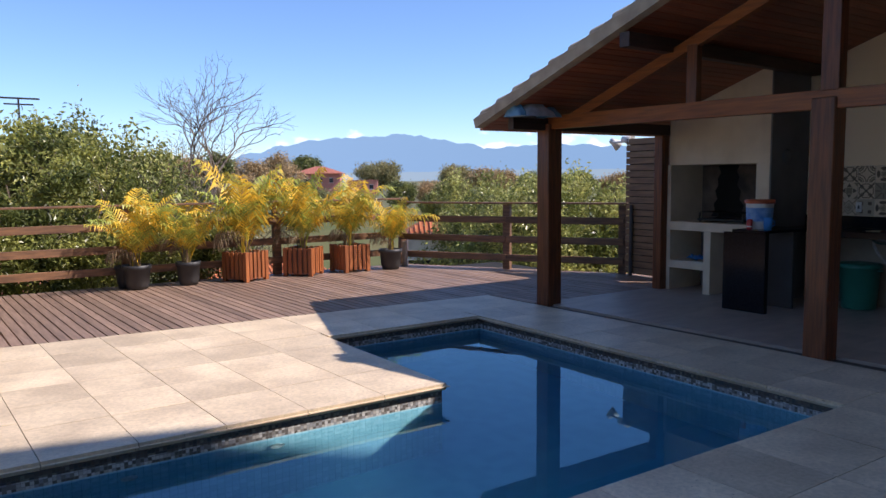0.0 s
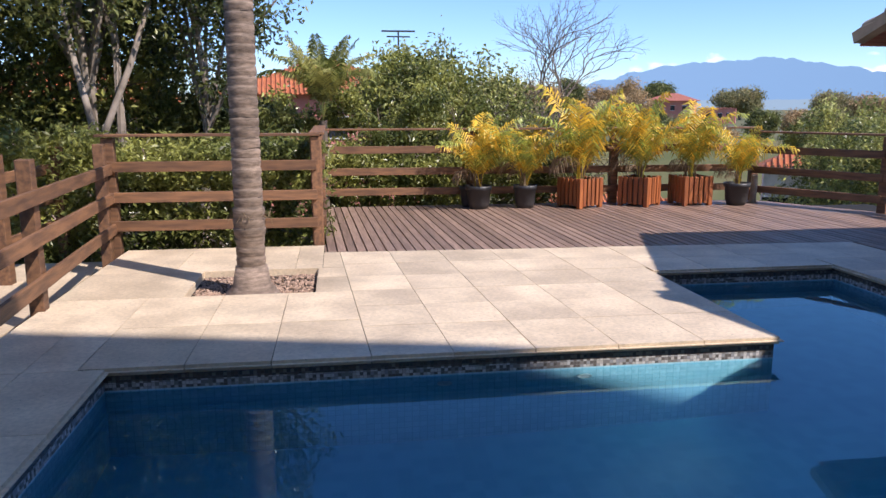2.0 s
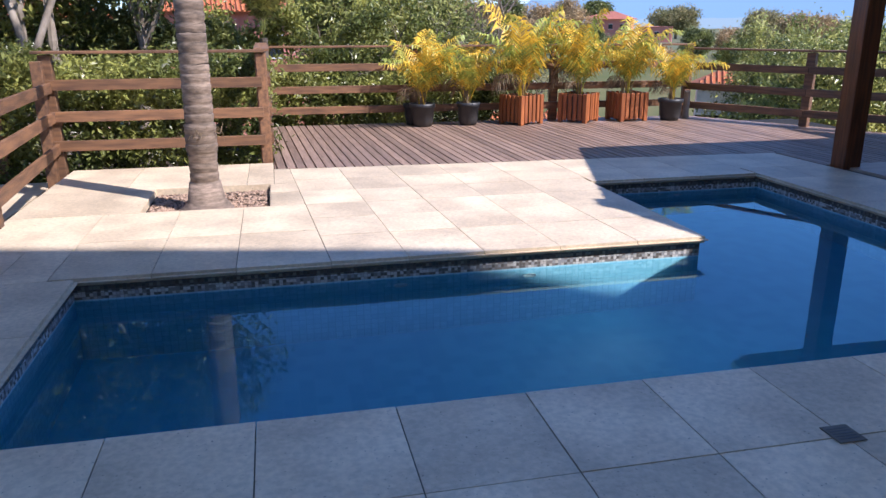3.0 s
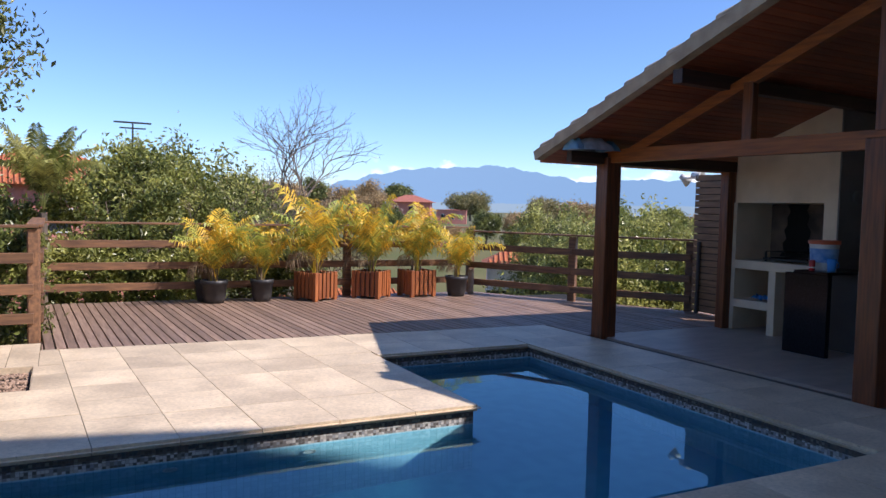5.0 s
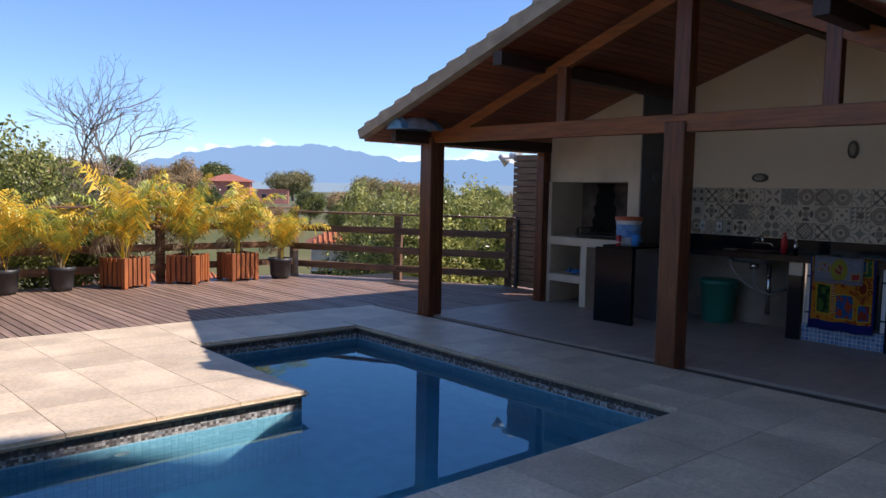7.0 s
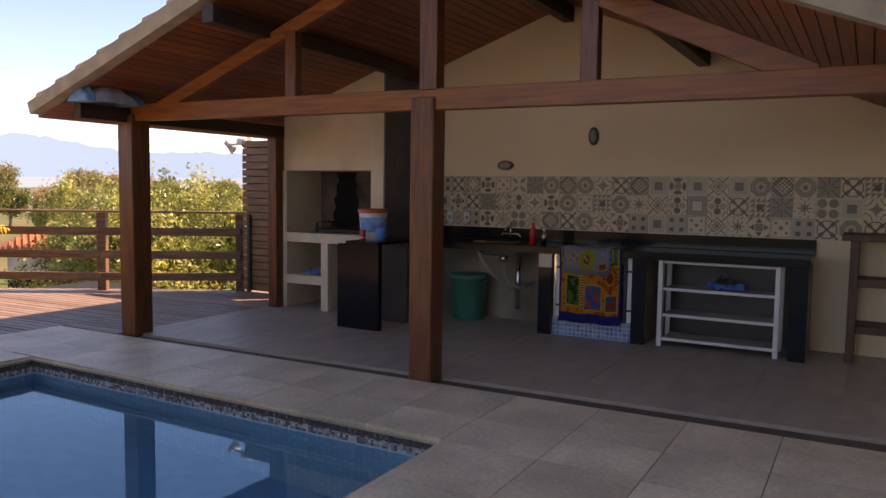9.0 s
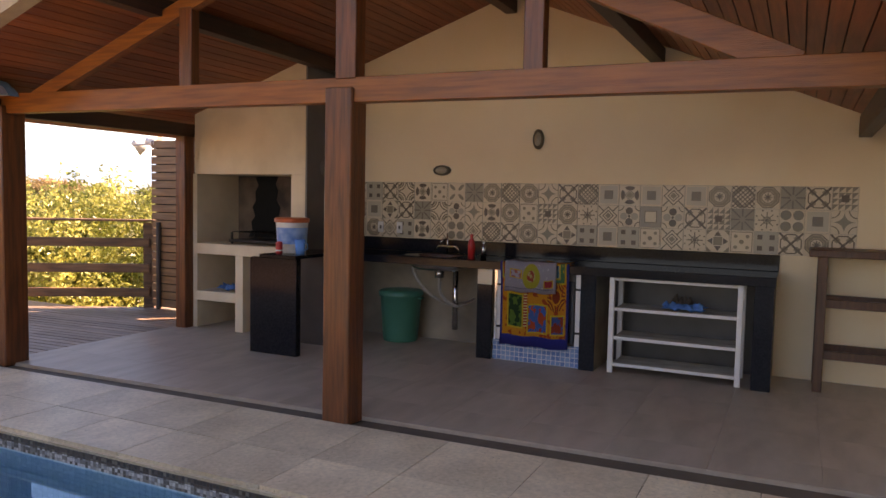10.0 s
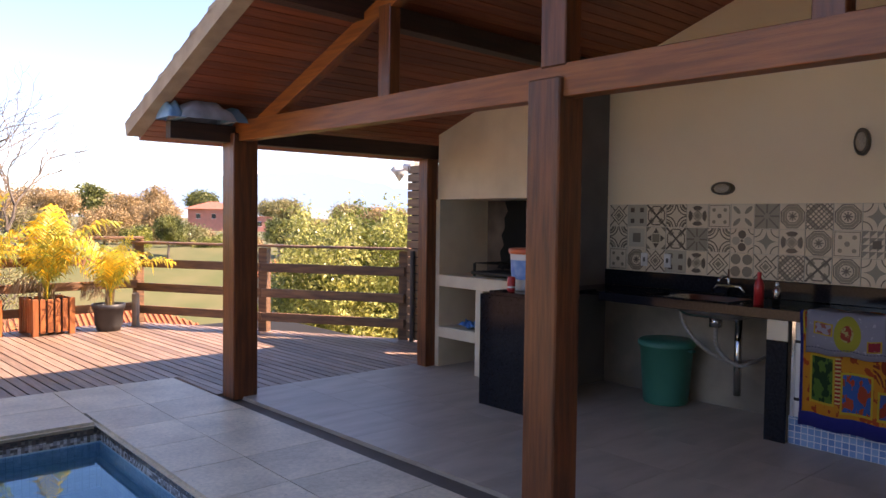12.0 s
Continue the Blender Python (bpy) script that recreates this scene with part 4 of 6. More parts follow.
# ---- fences ----
def timber_fence(a, b, posts, cap=1.26, height=1.24, rails=(0.15, 0.47, 0.81), side=-1, label="brown stained timber fence with three rails"):
    a, b = Vector((*a, 0)), Vector((*b, 0))
    d = b - a
    f = tagged(empty("timber_fence", a.x, a.y, 0, math.degrees(math.atan2(d.y, d.x))), label, "fence", "timber fences")
    n = d.length
    for s in posts:
        s *= n
        part("post", box_bm(s - 0.065, s + 0.065, -0.055, 0.055, -0.3, height, 0.006), M_FENCE, f)
    for z in rails:
        part("rail", box_bm(0.0, n, side * 0.057 if side < 0 else 0.057, side * 0.095 if side < 0 else 0.095, z, z + 0.115, 0.004) if side > 0 else box_bm(0.0, n, -0.095, -0.057, z, z + 0.115, 0.004), M_FENCE, f)
    if cap:
        part("cap", box_bm(-0.05, n + 0.05, -0.1, 0.075, cap, cap + 0.03, 0.004), M_FENCE, f)
    return f
HIGH = (0.205, 0.525, 0.865)
timber_fence((-2.28, 9.04), (0.05, 9.04), (0.03, 1.0), cap=1.25, rails=HIGH)
timber_fence((0.05, 9.04), (0.02, 12.25), (0.0, 0.5, 1.0), side=-1, rails=HIGH)
timber_fence((0.02, 12.25), (7.27, 12.15), (0.33, 0.66, 1.0), cap=1.21, height=1.2, rails=(0.19, 0.51, 0.85))
timber_fence((7.27, 12.15), (8.32, 10.34), (1.0,), cap=1.14, height=1.13, label="brown stained timber fence at the deck's cut corner")
timber_fence((8.32, 10.34), (9.43, 8.66), (0.99,), cap=1.14, height=1.13, label="brown stained timber fence at the deck's cut corner")
timber_fence((-1.68, 1.5), (-2.26, 8.95), (0.0, 0.33, 0.655, 0.985), cap=0, height=1.18, rails=(0.18, 0.525, 0.84))
tagged(part("side_path", box_bm(-4.3, -2.3, 2.9, 9.1, -0.4, -0.16), M_STONE), "lower pale stone path beyond the fence", "path", kind="structure")
timber_fence((-3.1, 3.5), (-2.95, 9.6), (0.05, 0.4, 0.75, 1.0), cap=0, height=1.12, side=1, label="second timber fence beyond the first, partly in shade")
tagged(part("black_pole", lathe([(0.03, 0), (0.03, 1.14), (0.0, 1.14)], 12), M_POT, at=pose(9.36, 8.45, 0)), "black pole beside the end fence post", "pole")

# ---- plants ----
def leaf_cloud(clumps, per, size, spread, seed, droop=0.2, narrow=0.45):
    """Many small folded leaves about the clump centres: each two triangles."""
    rs = np.random.RandomState(seed)
    c = np.repeat(np.array(clumps), per, 0)
    n = len(c)
    off = rs.normal(0, 1, (n, 3)) * spread
    pos = c + off
    d = rs.normal(0, 1, (n, 3))
    d[:, 2] -= droop
    d /= np.linalg.norm(d, axis=1)[:, None]
    e = np.cross(d, rs.normal(0, 1, (n, 3)))
    e /= np.linalg.norm(e, axis=1)[:, None]
    s = (size * rs.uniform(0.6, 1.3, n))[:, None]
    up = np.cross(d, e) * s * 0.12
    v = np.stack([pos - d * s * 0.5, pos + e * s * narrow * 0.5 + up, pos + d * s * 0.5, pos - e * s * narrow * 0.5 + up], 1).reshape(-1, 3)
    me = bpy.data.meshes.new("crown")
    idx = np.arange(n * 4).reshape(-1, 4)
    tri = np.concatenate([idx[:, [0, 1, 2]], idx[:, [0, 2, 3]]], 1).reshape(-1, 3)
    me.from_pydata(v.tolist(), [], tri.tolist())
    return me


def clump_points(centre, radii, n, seed, lumps=7, hollow=0.55):
    """Uneven crown: points in several overlapping lumps, denser towards their skins."""
    rs = random.Random(seed)
    lump = [(Vector((rs.uniform(-1, 1) * 0.55, rs.uniform(-1, 1) * 0.55, rs.uniform(-0.6, 0.75) * 0.65)), rs.uniform(0.38, 0.62)) for _ in range(lumps)]
    out = []
    while len(out) < n:
        o, r = rs.choice(lump)
        d = Vector((rs.gauss(0, 1), rs.gauss(0, 1), rs.gauss(0, 1))).normalized()
        q = o + d * r * (hollow + (1 - hollow) * rs.random() ** 0.5)
        out.append((centre[0] + q.x * radii[0], centre[1] + q.y * radii[1], centre[2] + q.z * radii[2]))
    return out


def tree(x, y, z0, h, radii, leaf, clumps, per, size, label, seed, trunk_r=0.12, name="tree", bark=None, crown_z=None, lumps=7, spread=0.16, category="tree", shoots=0):
    t0 = tagged(empty(name, x, y, z0), label, category)
    rs = random.Random(seed)
    cz = crown_z if crown_z is not None else h - radii[2]
    bm = bmesh.new()
    p, rad = [], []
    q = Vector((0, 0, 0))
    for k in range(7):
        p.append(q.copy())
        rad.append(trunk_r * (1 - 0.1 * k))
        q += Vector((rs.uniform(-0.06, 0.06) * cz / 3, rs.uniform(-0.06, 0.06) * cz / 3, cz / 6))
    tube(bm, p, rad, 8)
    pts = clump_points((0, 0, cz), radii, clumps, seed, lumps)
    for k in range(9):
        e = Vector(pts[rs.randrange(len(pts))])
        a = p[rs.choice((3, 4, 5))]
        mid = (a + e) / 2 + Vector((0, 0, 0.15 * radii[2]))
        tube(bm, [a, mid, e], [trunk_r * 0.45, trunk_r * 0.25, trunk_r * 0.06], 5)
    part("trunk", bm, bark or M_BARK, t0)
    for k in range(shoots):
        e = Vector(max((pts[rs.randrange(clumps)] for _ in range(5)), key=lambda w: w[2]))
        lean = Vector((rs.uniform(-0.4, 0.4), rs.uniform(-0.4, 0.4), 1.0)) * rs.uniform(0.07, 0.15)
        pts += [tuple(e + lean * i + Vector((0, 0, 0.01 * i))) for i in range(1, 6)]
    me = leaf_cloud(pts, per, size, spread, seed)
    me.materials.append(leaf)
    ob = new("crown", me)
    ob.parent = t0
    return t0


def bare_tree(x, y, z0, h, label, seed, r=0.11, first=0.32, flat=0.5, wide=1.0, levels=6):
    """Trunk, limbs and fine twigs of a leafless tree that spreads like a bowl."""
    t0 = tagged(empty("bare_tree", x, y, z0), label, "tree", "bare trees")
    rs = random.Random(seed)
    stem, bm = bmesh.new(), bmesh.new()
    def grow(p, d, length, rad, level):
        pts, rr = [p.copy()], [rad]
        q = p.copy()
        n = 5
        for k in range(n):
            w = 0.06 if level == 0 else 0.34
            d = (d + Vector((rs.uniform(-w, w), rs.uniform(-w, w), rs.uniform(-0.06, 0.12) if level < 3 else rs.uniform(-0.2, 0.16)))).normalized()
            q = q + d * length / n
            pts.append(q.copy())
            rr.append(rad * (1 - 0.35 * (k + 1) / n))
        tube(stem if level == 0 else bm, pts, rr, 6 if level < 2 else 3)
        if level < levels:
            m = 3 if level < 4 else 2
            turn = rs.uniform(0, 6.28)
            for k in range(m):
                a = turn + k * 6.28 / m + rs.uniform(-0.5, 0.5)
                e = Vector((math.cos(a), math.sin(a), rs.uniform(-0.2, flat)))
                start = pts[-1] if k < 2 else pts[rs.choice((2, 3))]
                grow(start, (d * 0.85 + Vector((e.x * wide, e.y * wide, e.z)) * rs.uniform(0.4, 0.75)).normalized(), length * (0.62 if level == 0 else rs.uniform(0.64, 0.8)), rad * 0.65, level + 1)
    grow(Vector((0, 0, 0)), Vector((0, 0, 1)), h * first, r, 0)
    part("trunk", stem, M_TWIG, t0)
    part("crown", bm, M_TWIG, t0)
    return t0


def twiggy(x, y, z0, h, leaf, label, seed, n=260):
    """A half-bare tree: branches with a thin scatter of leaves."""
    t0 = bare_tree(x, y, z0, h, label, seed, 0.06)
    rad = h * 0.3
    pts = clump_points((0, 0, h * 0.62), (rad, rad, h * 0.26), n, seed, 8, 0.2)
    me = leaf_cloud(pts, 9, 0.09, 0.16, seed)
    me.materials.append(leaf)
    ob = new("leafage", me)
    tagged(ob, kind="stuff")
    ob.parent = t0
    return t0


def hedge(x0, x1, y0, y1, z0, z1, leaf, clumps, per, size, label, seed):
    rs = random.Random(seed)
    h = tagged(empty("hedge", (x0 + x1) / 2, (y0 + y1) / 2, z0), label, "hedge")
    cx, cy = (x0 + x1) / 2, (y0 + y1) / 2
    pts = []
    for _ in range(clumps):
        x, y = rs.uniform(x0, x1), rs.uniform(y0, y1)
        top = (z1 - z0) * (0.82 + 0.25 * noise.noise(Vector((x * 1.3, y * 1.3, seed))))
        if rs.random() < 0.55:
            z, y = top * rs.random(), y0 + abs(rs.gauss(0, 0.18))
        else:
            z = top - abs(rs.gauss(0, 0.12))
        pts.append((x - cx, y - cy, z))
    me = leaf_cloud(pts, per, size, 0.09, seed)
    me.materials.append(leaf)
    ob = new("foliage", me)
    ob.parent = h
    bm = bmesh.new()
    for k in range(int((x1 - x0) * 3) + 2):
        x, y = rs.uniform(x0, x1) - cx, rs.uniform(y0 + 0.2, y1) - cy
        tube(bm, [Vector((x, y, 0)), Vector((x + 0.1, y, (z1 - z0) * 0.5)), Vector((x - 0.05, y + 0.1, (z1 - z0) * 0.85))], [0.035, 0.025, 0.008], 5)
    tagged(part("undergrowth", bm, M_BARK, h), kind="stuff")
    return h


def frond_mesh(length, bend, leaflets, leaf_len, width, seed, name="frond", droop=0.35):
    """One feathered frond in the xz plane, growing from the origin and arching over along x."""
    rs = random.Random(seed)
    verts, faces = [], []
    pts = []
    a, p = radians(84), Vector((0, 0, 0))
    steps = 16
    for k in range(steps + 1):
        pts.append(p.copy())
        p = p + Vector((math.cos(a), 0, math.sin(a))) * (length / steps)
        a -= radians(bend) / steps * (0.4 + 1.2 * k / steps)
    def face(*q):
        i = len(verts)
        verts.extend(q)
        faces.append(tuple(range(i, i + len(q))))
    for k in range(steps):
        w0, w1 = 0.008 * (1 - k / steps) + 0.002, 0.008 * (1 - (k + 1) / steps) + 0.002
        for s in (-1, 1):
            face(pts[k] + Vector((0, 0, 0)), pts[k] + Vector((0, s * w0, -w0)), pts[k + 1] + Vector((0, s * w1, -w1)), pts[k + 1])
    for i in range(leaflets):
        u = 0.22 + 0.78 * i / (leaflets - 1)
        f = u * steps
        k = min(int(f), steps - 1)
        base = pts[k].lerp(pts[k + 1], f - k)
        along = (pts[k + 1] - pts[k]).normalized()
        nrm = Vector((-along.z, 0, along.x))
        ll = leaf_len * math.sin(math.pi * (0.15 + 0.8 * u)) ** 0.7 * rs.uniform(0.8, 1.15)
        for s in (-1, 1):
            d = (along * 0.75 + Vector((0, s, 0)) * 0.8 + nrm * rs.uniform(0.0, 0.35)).normalized()
            mid = base + d * ll * 0.5
            tip = base + d * ll + Vector((0, 0, -ll * droop * rs.uniform(0.6, 1.4)))
            w = along * width * 0.5
            face(base - w * 0.5, mid - w, tip, mid + w, base + w * 0.5)
    me = bpy.data.meshes.new(name)
    me.from_pydata([tuple(v) for v in verts], [], faces)
    return me


FRONDS = {}
def frond(kind, material, *args):
    key = (kind, material.name)
    if key not in FRONDS:
        FRONDS[key] = frond_mesh(*args)
        FRONDS[key].materials.append(material)
    return FRONDS[key]


def potted_palm(x, y, z, reach, seed, holder):
    """Fronds of one potted palm, children of its holder."""
    rs = random.Random(seed)
    p = tagged(empty("areca_palm", x, y, z), "yellowing areca palm in " + holder, "palm", "potted palms")
    bm = bmesh.new()
    for k in range(7):
        r, q = rs.uniform(0.01, 0.08), rs.uniform(0, 6.28)
        tube(bm, [Vector((r * math.cos(q), r * math.sin(q), -0.05)), Vector((r * 1.4 * math.cos(q), r * 1.4 * math.sin(q), 0.22))], [0.014, 0.01], 6)
    part("cane", bm, M_DEAD, p)
    for k in range(18):
        dead = k % 5 == 4
        me = frond(k % 5 + (10 if dead else 0), M_DEAD if dead else M_PALM, 0.7 if dead else 1.25 + 0.1 * (k % 5), 170 if dead else 30 + 22 * (k % 5), 21, 0.24 if dead else 0.43, 0.016 if dead else 0.036, k % 5 + 3, "frond", 1.0 if dead else 0.6)
        ob = new("frond", me)
        ob.parent = p
        s = reach * rs.uniform(0.6, 1.12)
        ob.matrix_basis = pose(rs.uniform(-0.05, 0.05), rs.uniform(-0.05, 0.05), rs.uniform(0, 0.08), rs.uniform(-12, 12), rs.uniform(-2, 20), k * 137.5 + rs.uniform(-20, 20)) @ Matrix.Diagonal((s, s, s, 1))
    return p


def round_pot(x, y, r=0.19, h=0.36, label="round black plastic plant pot on the deck"):
    p = tagged(empty("plant_pot", x, y, 0.0), label, "plant pot", "black plant pots")
    part("body", lathe([(0.0, 0.003), (r * 0.72, 0.0), (r * 0.8, 0.06), (r * 0.86, 0.075), (r * 0.94, h - 0.07), (r * 1.03, h - 0.065), (r * 1.05, h), (r * 0.96, h), (r * 0.9, h - 0.08)], 28), M_POT, p, smooth=True)
    part("soil", lathe([(r * 0.92, h - 0.05), (0, h - 0.03)], 20), M_SOIL, p)
    return h


def box_planter(x, y, rz, s=0.5, h=0.47):
    p = tagged(empty("planter_box", x, y, 0.0, rz), "square orange-brown slatted wooden planter on the deck", "planter", "wooden planters")
    a = s / 2
    for i in range(4):
        m0 = pose(0, 0, 0, 0, 0, 90 * i)
        n = 4
        w = (s - 0.14) / n
        for k in range(n):
            o = -a + 0.07 + k * w
            part("slat", box_bm(o + 0.013, o + w - 0.013, -a - 0.004 * (k % 2), -a + 0.02, 0.03 + 0.008 * (k % 2), h - 0.005, 0.004), M_BOX, p, at=m0)
        part("corner_post", box_bm(-a - 0.006, -a + 0.065, -a - 0.006, -a + 0.065, 0, h, 0.004), M_BOX, p, at=m0)
        part("inner_board", box_bm(-a + 0.066, a - 0.066, -a + 0.021, -a + 0.035, 0.05, h - 0.03), M_RAFT, p, at=m0)
    part("soil", box_bm(-a + 0.04, a - 0.04, -a + 0.04, a - 0.04, h - 0.12, h - 0.06), M_SOIL, p)
    return h


for k, (x, y, reach) in enumerate(((2.47, 11.8, 0.97), (3.22, 11.8, 0.92), (6.7, 11.62, 0.78))):
    hh = round_pot(x, y, 0.2 if k != 1 else 0.18)
    potted_palm(x, y, hh - 0.03, reach, 40 + k, "a round black pot")
round_pot(2.36, 12.02, 0.15, 0.34, "round black plastic plant pot behind another pot")
for k, (x, y, rz, reach) in enumerate(((4.11, 11.77, 27, 1.17), (5.13, 11.83, 43, 1.0), (6.0, 11.83, 6, 0.92))):
    hh = box_planter(x, y, rz)
    potted_palm(x, y, hh - 0.06, reach, 50 + k, "a slatted wooden planter")
tagged(part("tree_stump", lathe([(0.06, 0.0), (0.05, 0.1), (0.055, 0.3), (0.05, 0.45), (0.0, 0.47)], 10), M_PALE_BARK, at=pose(7.13, 11.85, 0)), "pale dry palm stem standing beside the last pot", "stump")

# palm in the paving
M_TRUNK = mat("palm_trunk", (0.27, 0.20, 0.15), 0.85, (0.13, 0.095, 0.07), 1.6, 7, 0.5, 18, stretch=(1, 1, 3.5), fine=14, fine_amount=0.3)
palm = tagged(empty("king_palm", -0.48, 6.9, -0.1), "tall palm with a grey ringed trunk growing from the gravel pit", "palm")
prof = [(0.28, 0.0), (0.225, 0.06), (0.165, 0.14), (0.138, 0.3)]
z = 0.3
k = 0
while z < 5.6:
    r = 0.124 - 0.005 * z / 2 + (0.012 if 0.55 < z < 0.75 else 0)
    prof += [(r - 0.006, z + 0.004), (r, z + 0.016), (r + 0.004, z + 0.06), (r + 0.002, z + 0.078)]
    z += 0.085 + 0.012 * math.sin(k * 1.7)
    k += 1
part("trunk", lathe(prof, 24), M_TRUNK, palm, smooth=True)
M_RING = mat("ring_scar", (0.10, 0.075, 0.058), 0.95)
rs = random.Random(31)
z = 0.32
while z < 5.4:
    r = 0.1215 - 0.0025 * z + (0.012 if 0.55 < z < 0.75 else 0)
    a = rs.uniform(0, 6.28)
    pts = [Vector((r * math.cos(a + k * 0.28), r * math.sin(a + k * 0.28), z + 0.006 * math.sin(k * 0.9 + a))) for k in range(rs.randint(12, 22))]
    bm = bmesh.new()
    tube(bm, pts, [0.0045] * len(pts), 4)
    part("ring", bm, M_RING, palm)
    z += rs.uniform(0.05, 0.10)
for k in range(16):
    q = rs.uniform(0, 6.28)
    bm = bmesh.new()
    tube(bm, [Vector((0.122 * math.cos(q), 0.122 * math.sin(q), 0.75)), Vector((0.18 * math.cos(q), 0.18 * math.sin(q), 0.72 + rs.uniform(-0.02, 0.1))), Vector((0.2 * math.cos(q + 0.3), 0.2 * math.sin(q + 0.3), 0.62 + rs.uniform(-0.05, 0.25)))], [0.004, 0.003, 0.001], 4)
    part("rootlet", bm, M_DEAD, palm)
for k in range(14):
    me = frond(20 + k % 3, M_LEAF, 2.6, 120 + 20 * (k % 3), 40, 0.6, 0.04, k % 3 + 30, "frond", 0.7)
    ob = new("frond", me)
    ob.parent = palm
    ob.matrix_basis = pose(0, 0, 5.55, 0, 10, k * 137.5)

# ---- gravel ----
bm = bmesh.new()
bmesh.ops.create_icosphere(bm, subdivisions=1, radius=0.5)
stone_v = [v.co.copy() for v in bm.verts]
bm.faces.ensure_lookup_table()
stone_f = [tuple(v.index for v in f.verts) for f in bm.faces]
bm.free()
rs = random.Random(5)
V, F = [], []
for k in range(1500):
    x, y = rs.uniform(-1.0, 0.05), rs.uniform(6.67, 7.63)
    if (x + 0.48) ** 2 + (y - 6.9) ** 2 < 0.03:
        continue
    s = Vector((rs.uniform(0.02, 0.045), rs.uniform(0.015, 0.035), rs.uniform(0.01, 0.02)))
    q = Euler((rs.uniform(-0.4, 0.4), rs.uniform(-0.4, 0.4), rs.uniform(0, 6))).to_matrix()
    b = len(V)
    V += [tuple(q @ Vector((v.x * s.x, v.y * s.y, v.z * s.z)) + Vector((x, y, -0.065 + rs.uniform(0, 0.01)))) for v in stone_v]
    F += [tuple(i + b for i in f) for f in stone_f]
me = bpy.data.meshes.new("gravel")
me.from_pydata(V, [], F)
me.materials.append(M_GRAVEL)
tagged(new("gravel", me), "brown and cream pebbles in the palm's pit", "gravel", kind="stuff")
pit = tagged(new("tree_pit"), "square pit in the paving lined with stone kerbs", "pit", kind="structure")
for x0, x1, y0, y1 in ((-1.05, -1.02, 6.62, 7.68), (0.075, 0.1, 6.62, 7.68), (-1.02, 0.075, 6.62, 6.648), (-1.02, 0.075, 7.652, 7.68)):
    part("pit_kerb", box_bm(x0, x1, y0, y1, -0.15, -0.008), M_STONE, pit)
part("pit_soil", box_bm(-1.02, 0.075, 6.648, 7.652, -0.15, -0.07), M_SOIL, pit)

# ---- trees near ----
def at(yaw, dist):
    return 0.35 - math.sin(radians(yaw)) * dist, -math.cos(radians(yaw)) * -dist
hedge(-4.2, 0.1, 9.5, 11.2, -0.6, 1.38, M_LEAF, 900, 42, 0.085, "dense green hedge behind the short fence", 3)
hedge(-2.6, 2.2, 13.6, 14.4, -1.0, 2.0, M_LEAF, 520, 36, 0.1, "green shrubs behind the feather palm", 6)
hedge(-0.2, 4.6, 13.0, 14.6, -1.0, 1.0, M_LEAF, 800, 40, 0.09, "dense green hedge behind the back fence", 4)
hedge(4.2, 6.0, 13.0, 14.2, -2.6, -0.5, M_LEAF_DARK, 300, 38, 0.09, "dark green shrubs below the deck", 5)
tree(-3.3, 12.4, -1.0, 6.6, (2.9, 2.3, 2.8), M_LEAF_DARK, 1100, 34, 0.11, "large leafy tree with dark green foliage and pale leaning trunks", 7, 0.13, bark=M_PALE_BARK, crown_z=5.7, lumps=18, spread=0.15)
tree(-4.3, 13.6, -1.0, 4.4, (2.4, 1.6, 2.0), M_LEAF, 520, 32, 0.11, "leafy green shrub tree under the large one", 37, 0.09, bark=M_PALE_BARK, crown_z=2.5, lumps=12, shoots=20)
tree(-1.9, 12.8, -1.0, 5.6, (1.7, 1.6, 1.9), M_LEAF_DARK, 420, 34, 0.11, "leafy tree with dark green foliage beside the larger one", 17, 0.10, bark=M_PALE_BARK, crown_z=4.4, lumps=9, spread=0.15)
tree(-5.2, 10.4, -1.0, 6.0, (1.7, 1.6, 2.0), M_LEAF_LIGHT, 420, 32, 0.11, "tree with sunlit yellow-green foliage beyond the second fence", 8, 0.10, bark=M_PALE_BARK, crown_z=4.7, lumps=9)
tree(-8.0, 12.5, -1.0, 6.0, (2.6, 2.2, 2.3), M_LEAF_DARK, 600, 32, 0.12, "leafy dark green tree farther beyond the second fence", 18, 0.13, crown_z=3.9, lumps=9)
# Second, lighter crown: sunlight on the large tree's top put into leaf colour.
tree(-2.9, 11.9, -1.0, 6.8, (1.5, 1.2, 1.1), M_LEAF_LIGHT, 260, 30, 0.11, "lighter green crown added as the sunlit top of the large tree", 19, 0.08, bark=M_PALE_BARK, crown_z=7.0, lumps=7)
hedge(-8.5, -4.1, 12.6, 13.4, -1.0, 2.3, M_LEAF_DARK, 520, 34, 0.1, "dark green shrubs under the trees", 26)
hedge(-2.8, -0.5, 12.9, 13.5, -1.0, 2.0, M_LEAF_DARK, 300, 34, 0.1, "dark green shrubs under the trees", 27)
for k, (x0, y0, x1, y1) in enumerate(((-3.6, 11.6, -2.2, 12.2), (-2.7, 11.4, -3.6, 12.0), (-4.2, 10.2, -5.0, 10.4))):
    lt = tagged(empty("leaning_trunk", x0, y0, -1.0), "pale leaning bare trunk of a garden tree", "trunk", "leaning trunks")
    bm = bmesh.new()
    tube(bm, [Vector((0, 0, 0)), Vector(((x1 - x0) * 0.25, 0, 1.6)), Vector(((x1 - x0) * 0.7, (y1 - y0) * 0.5, 3.2)), Vector((x1 - x0, y1 - y0, 4.6))], [0.07, 0.058, 0.046, 0.028], 9)
    part("stem", bm, M_PALE_BARK, lt, smooth=True)
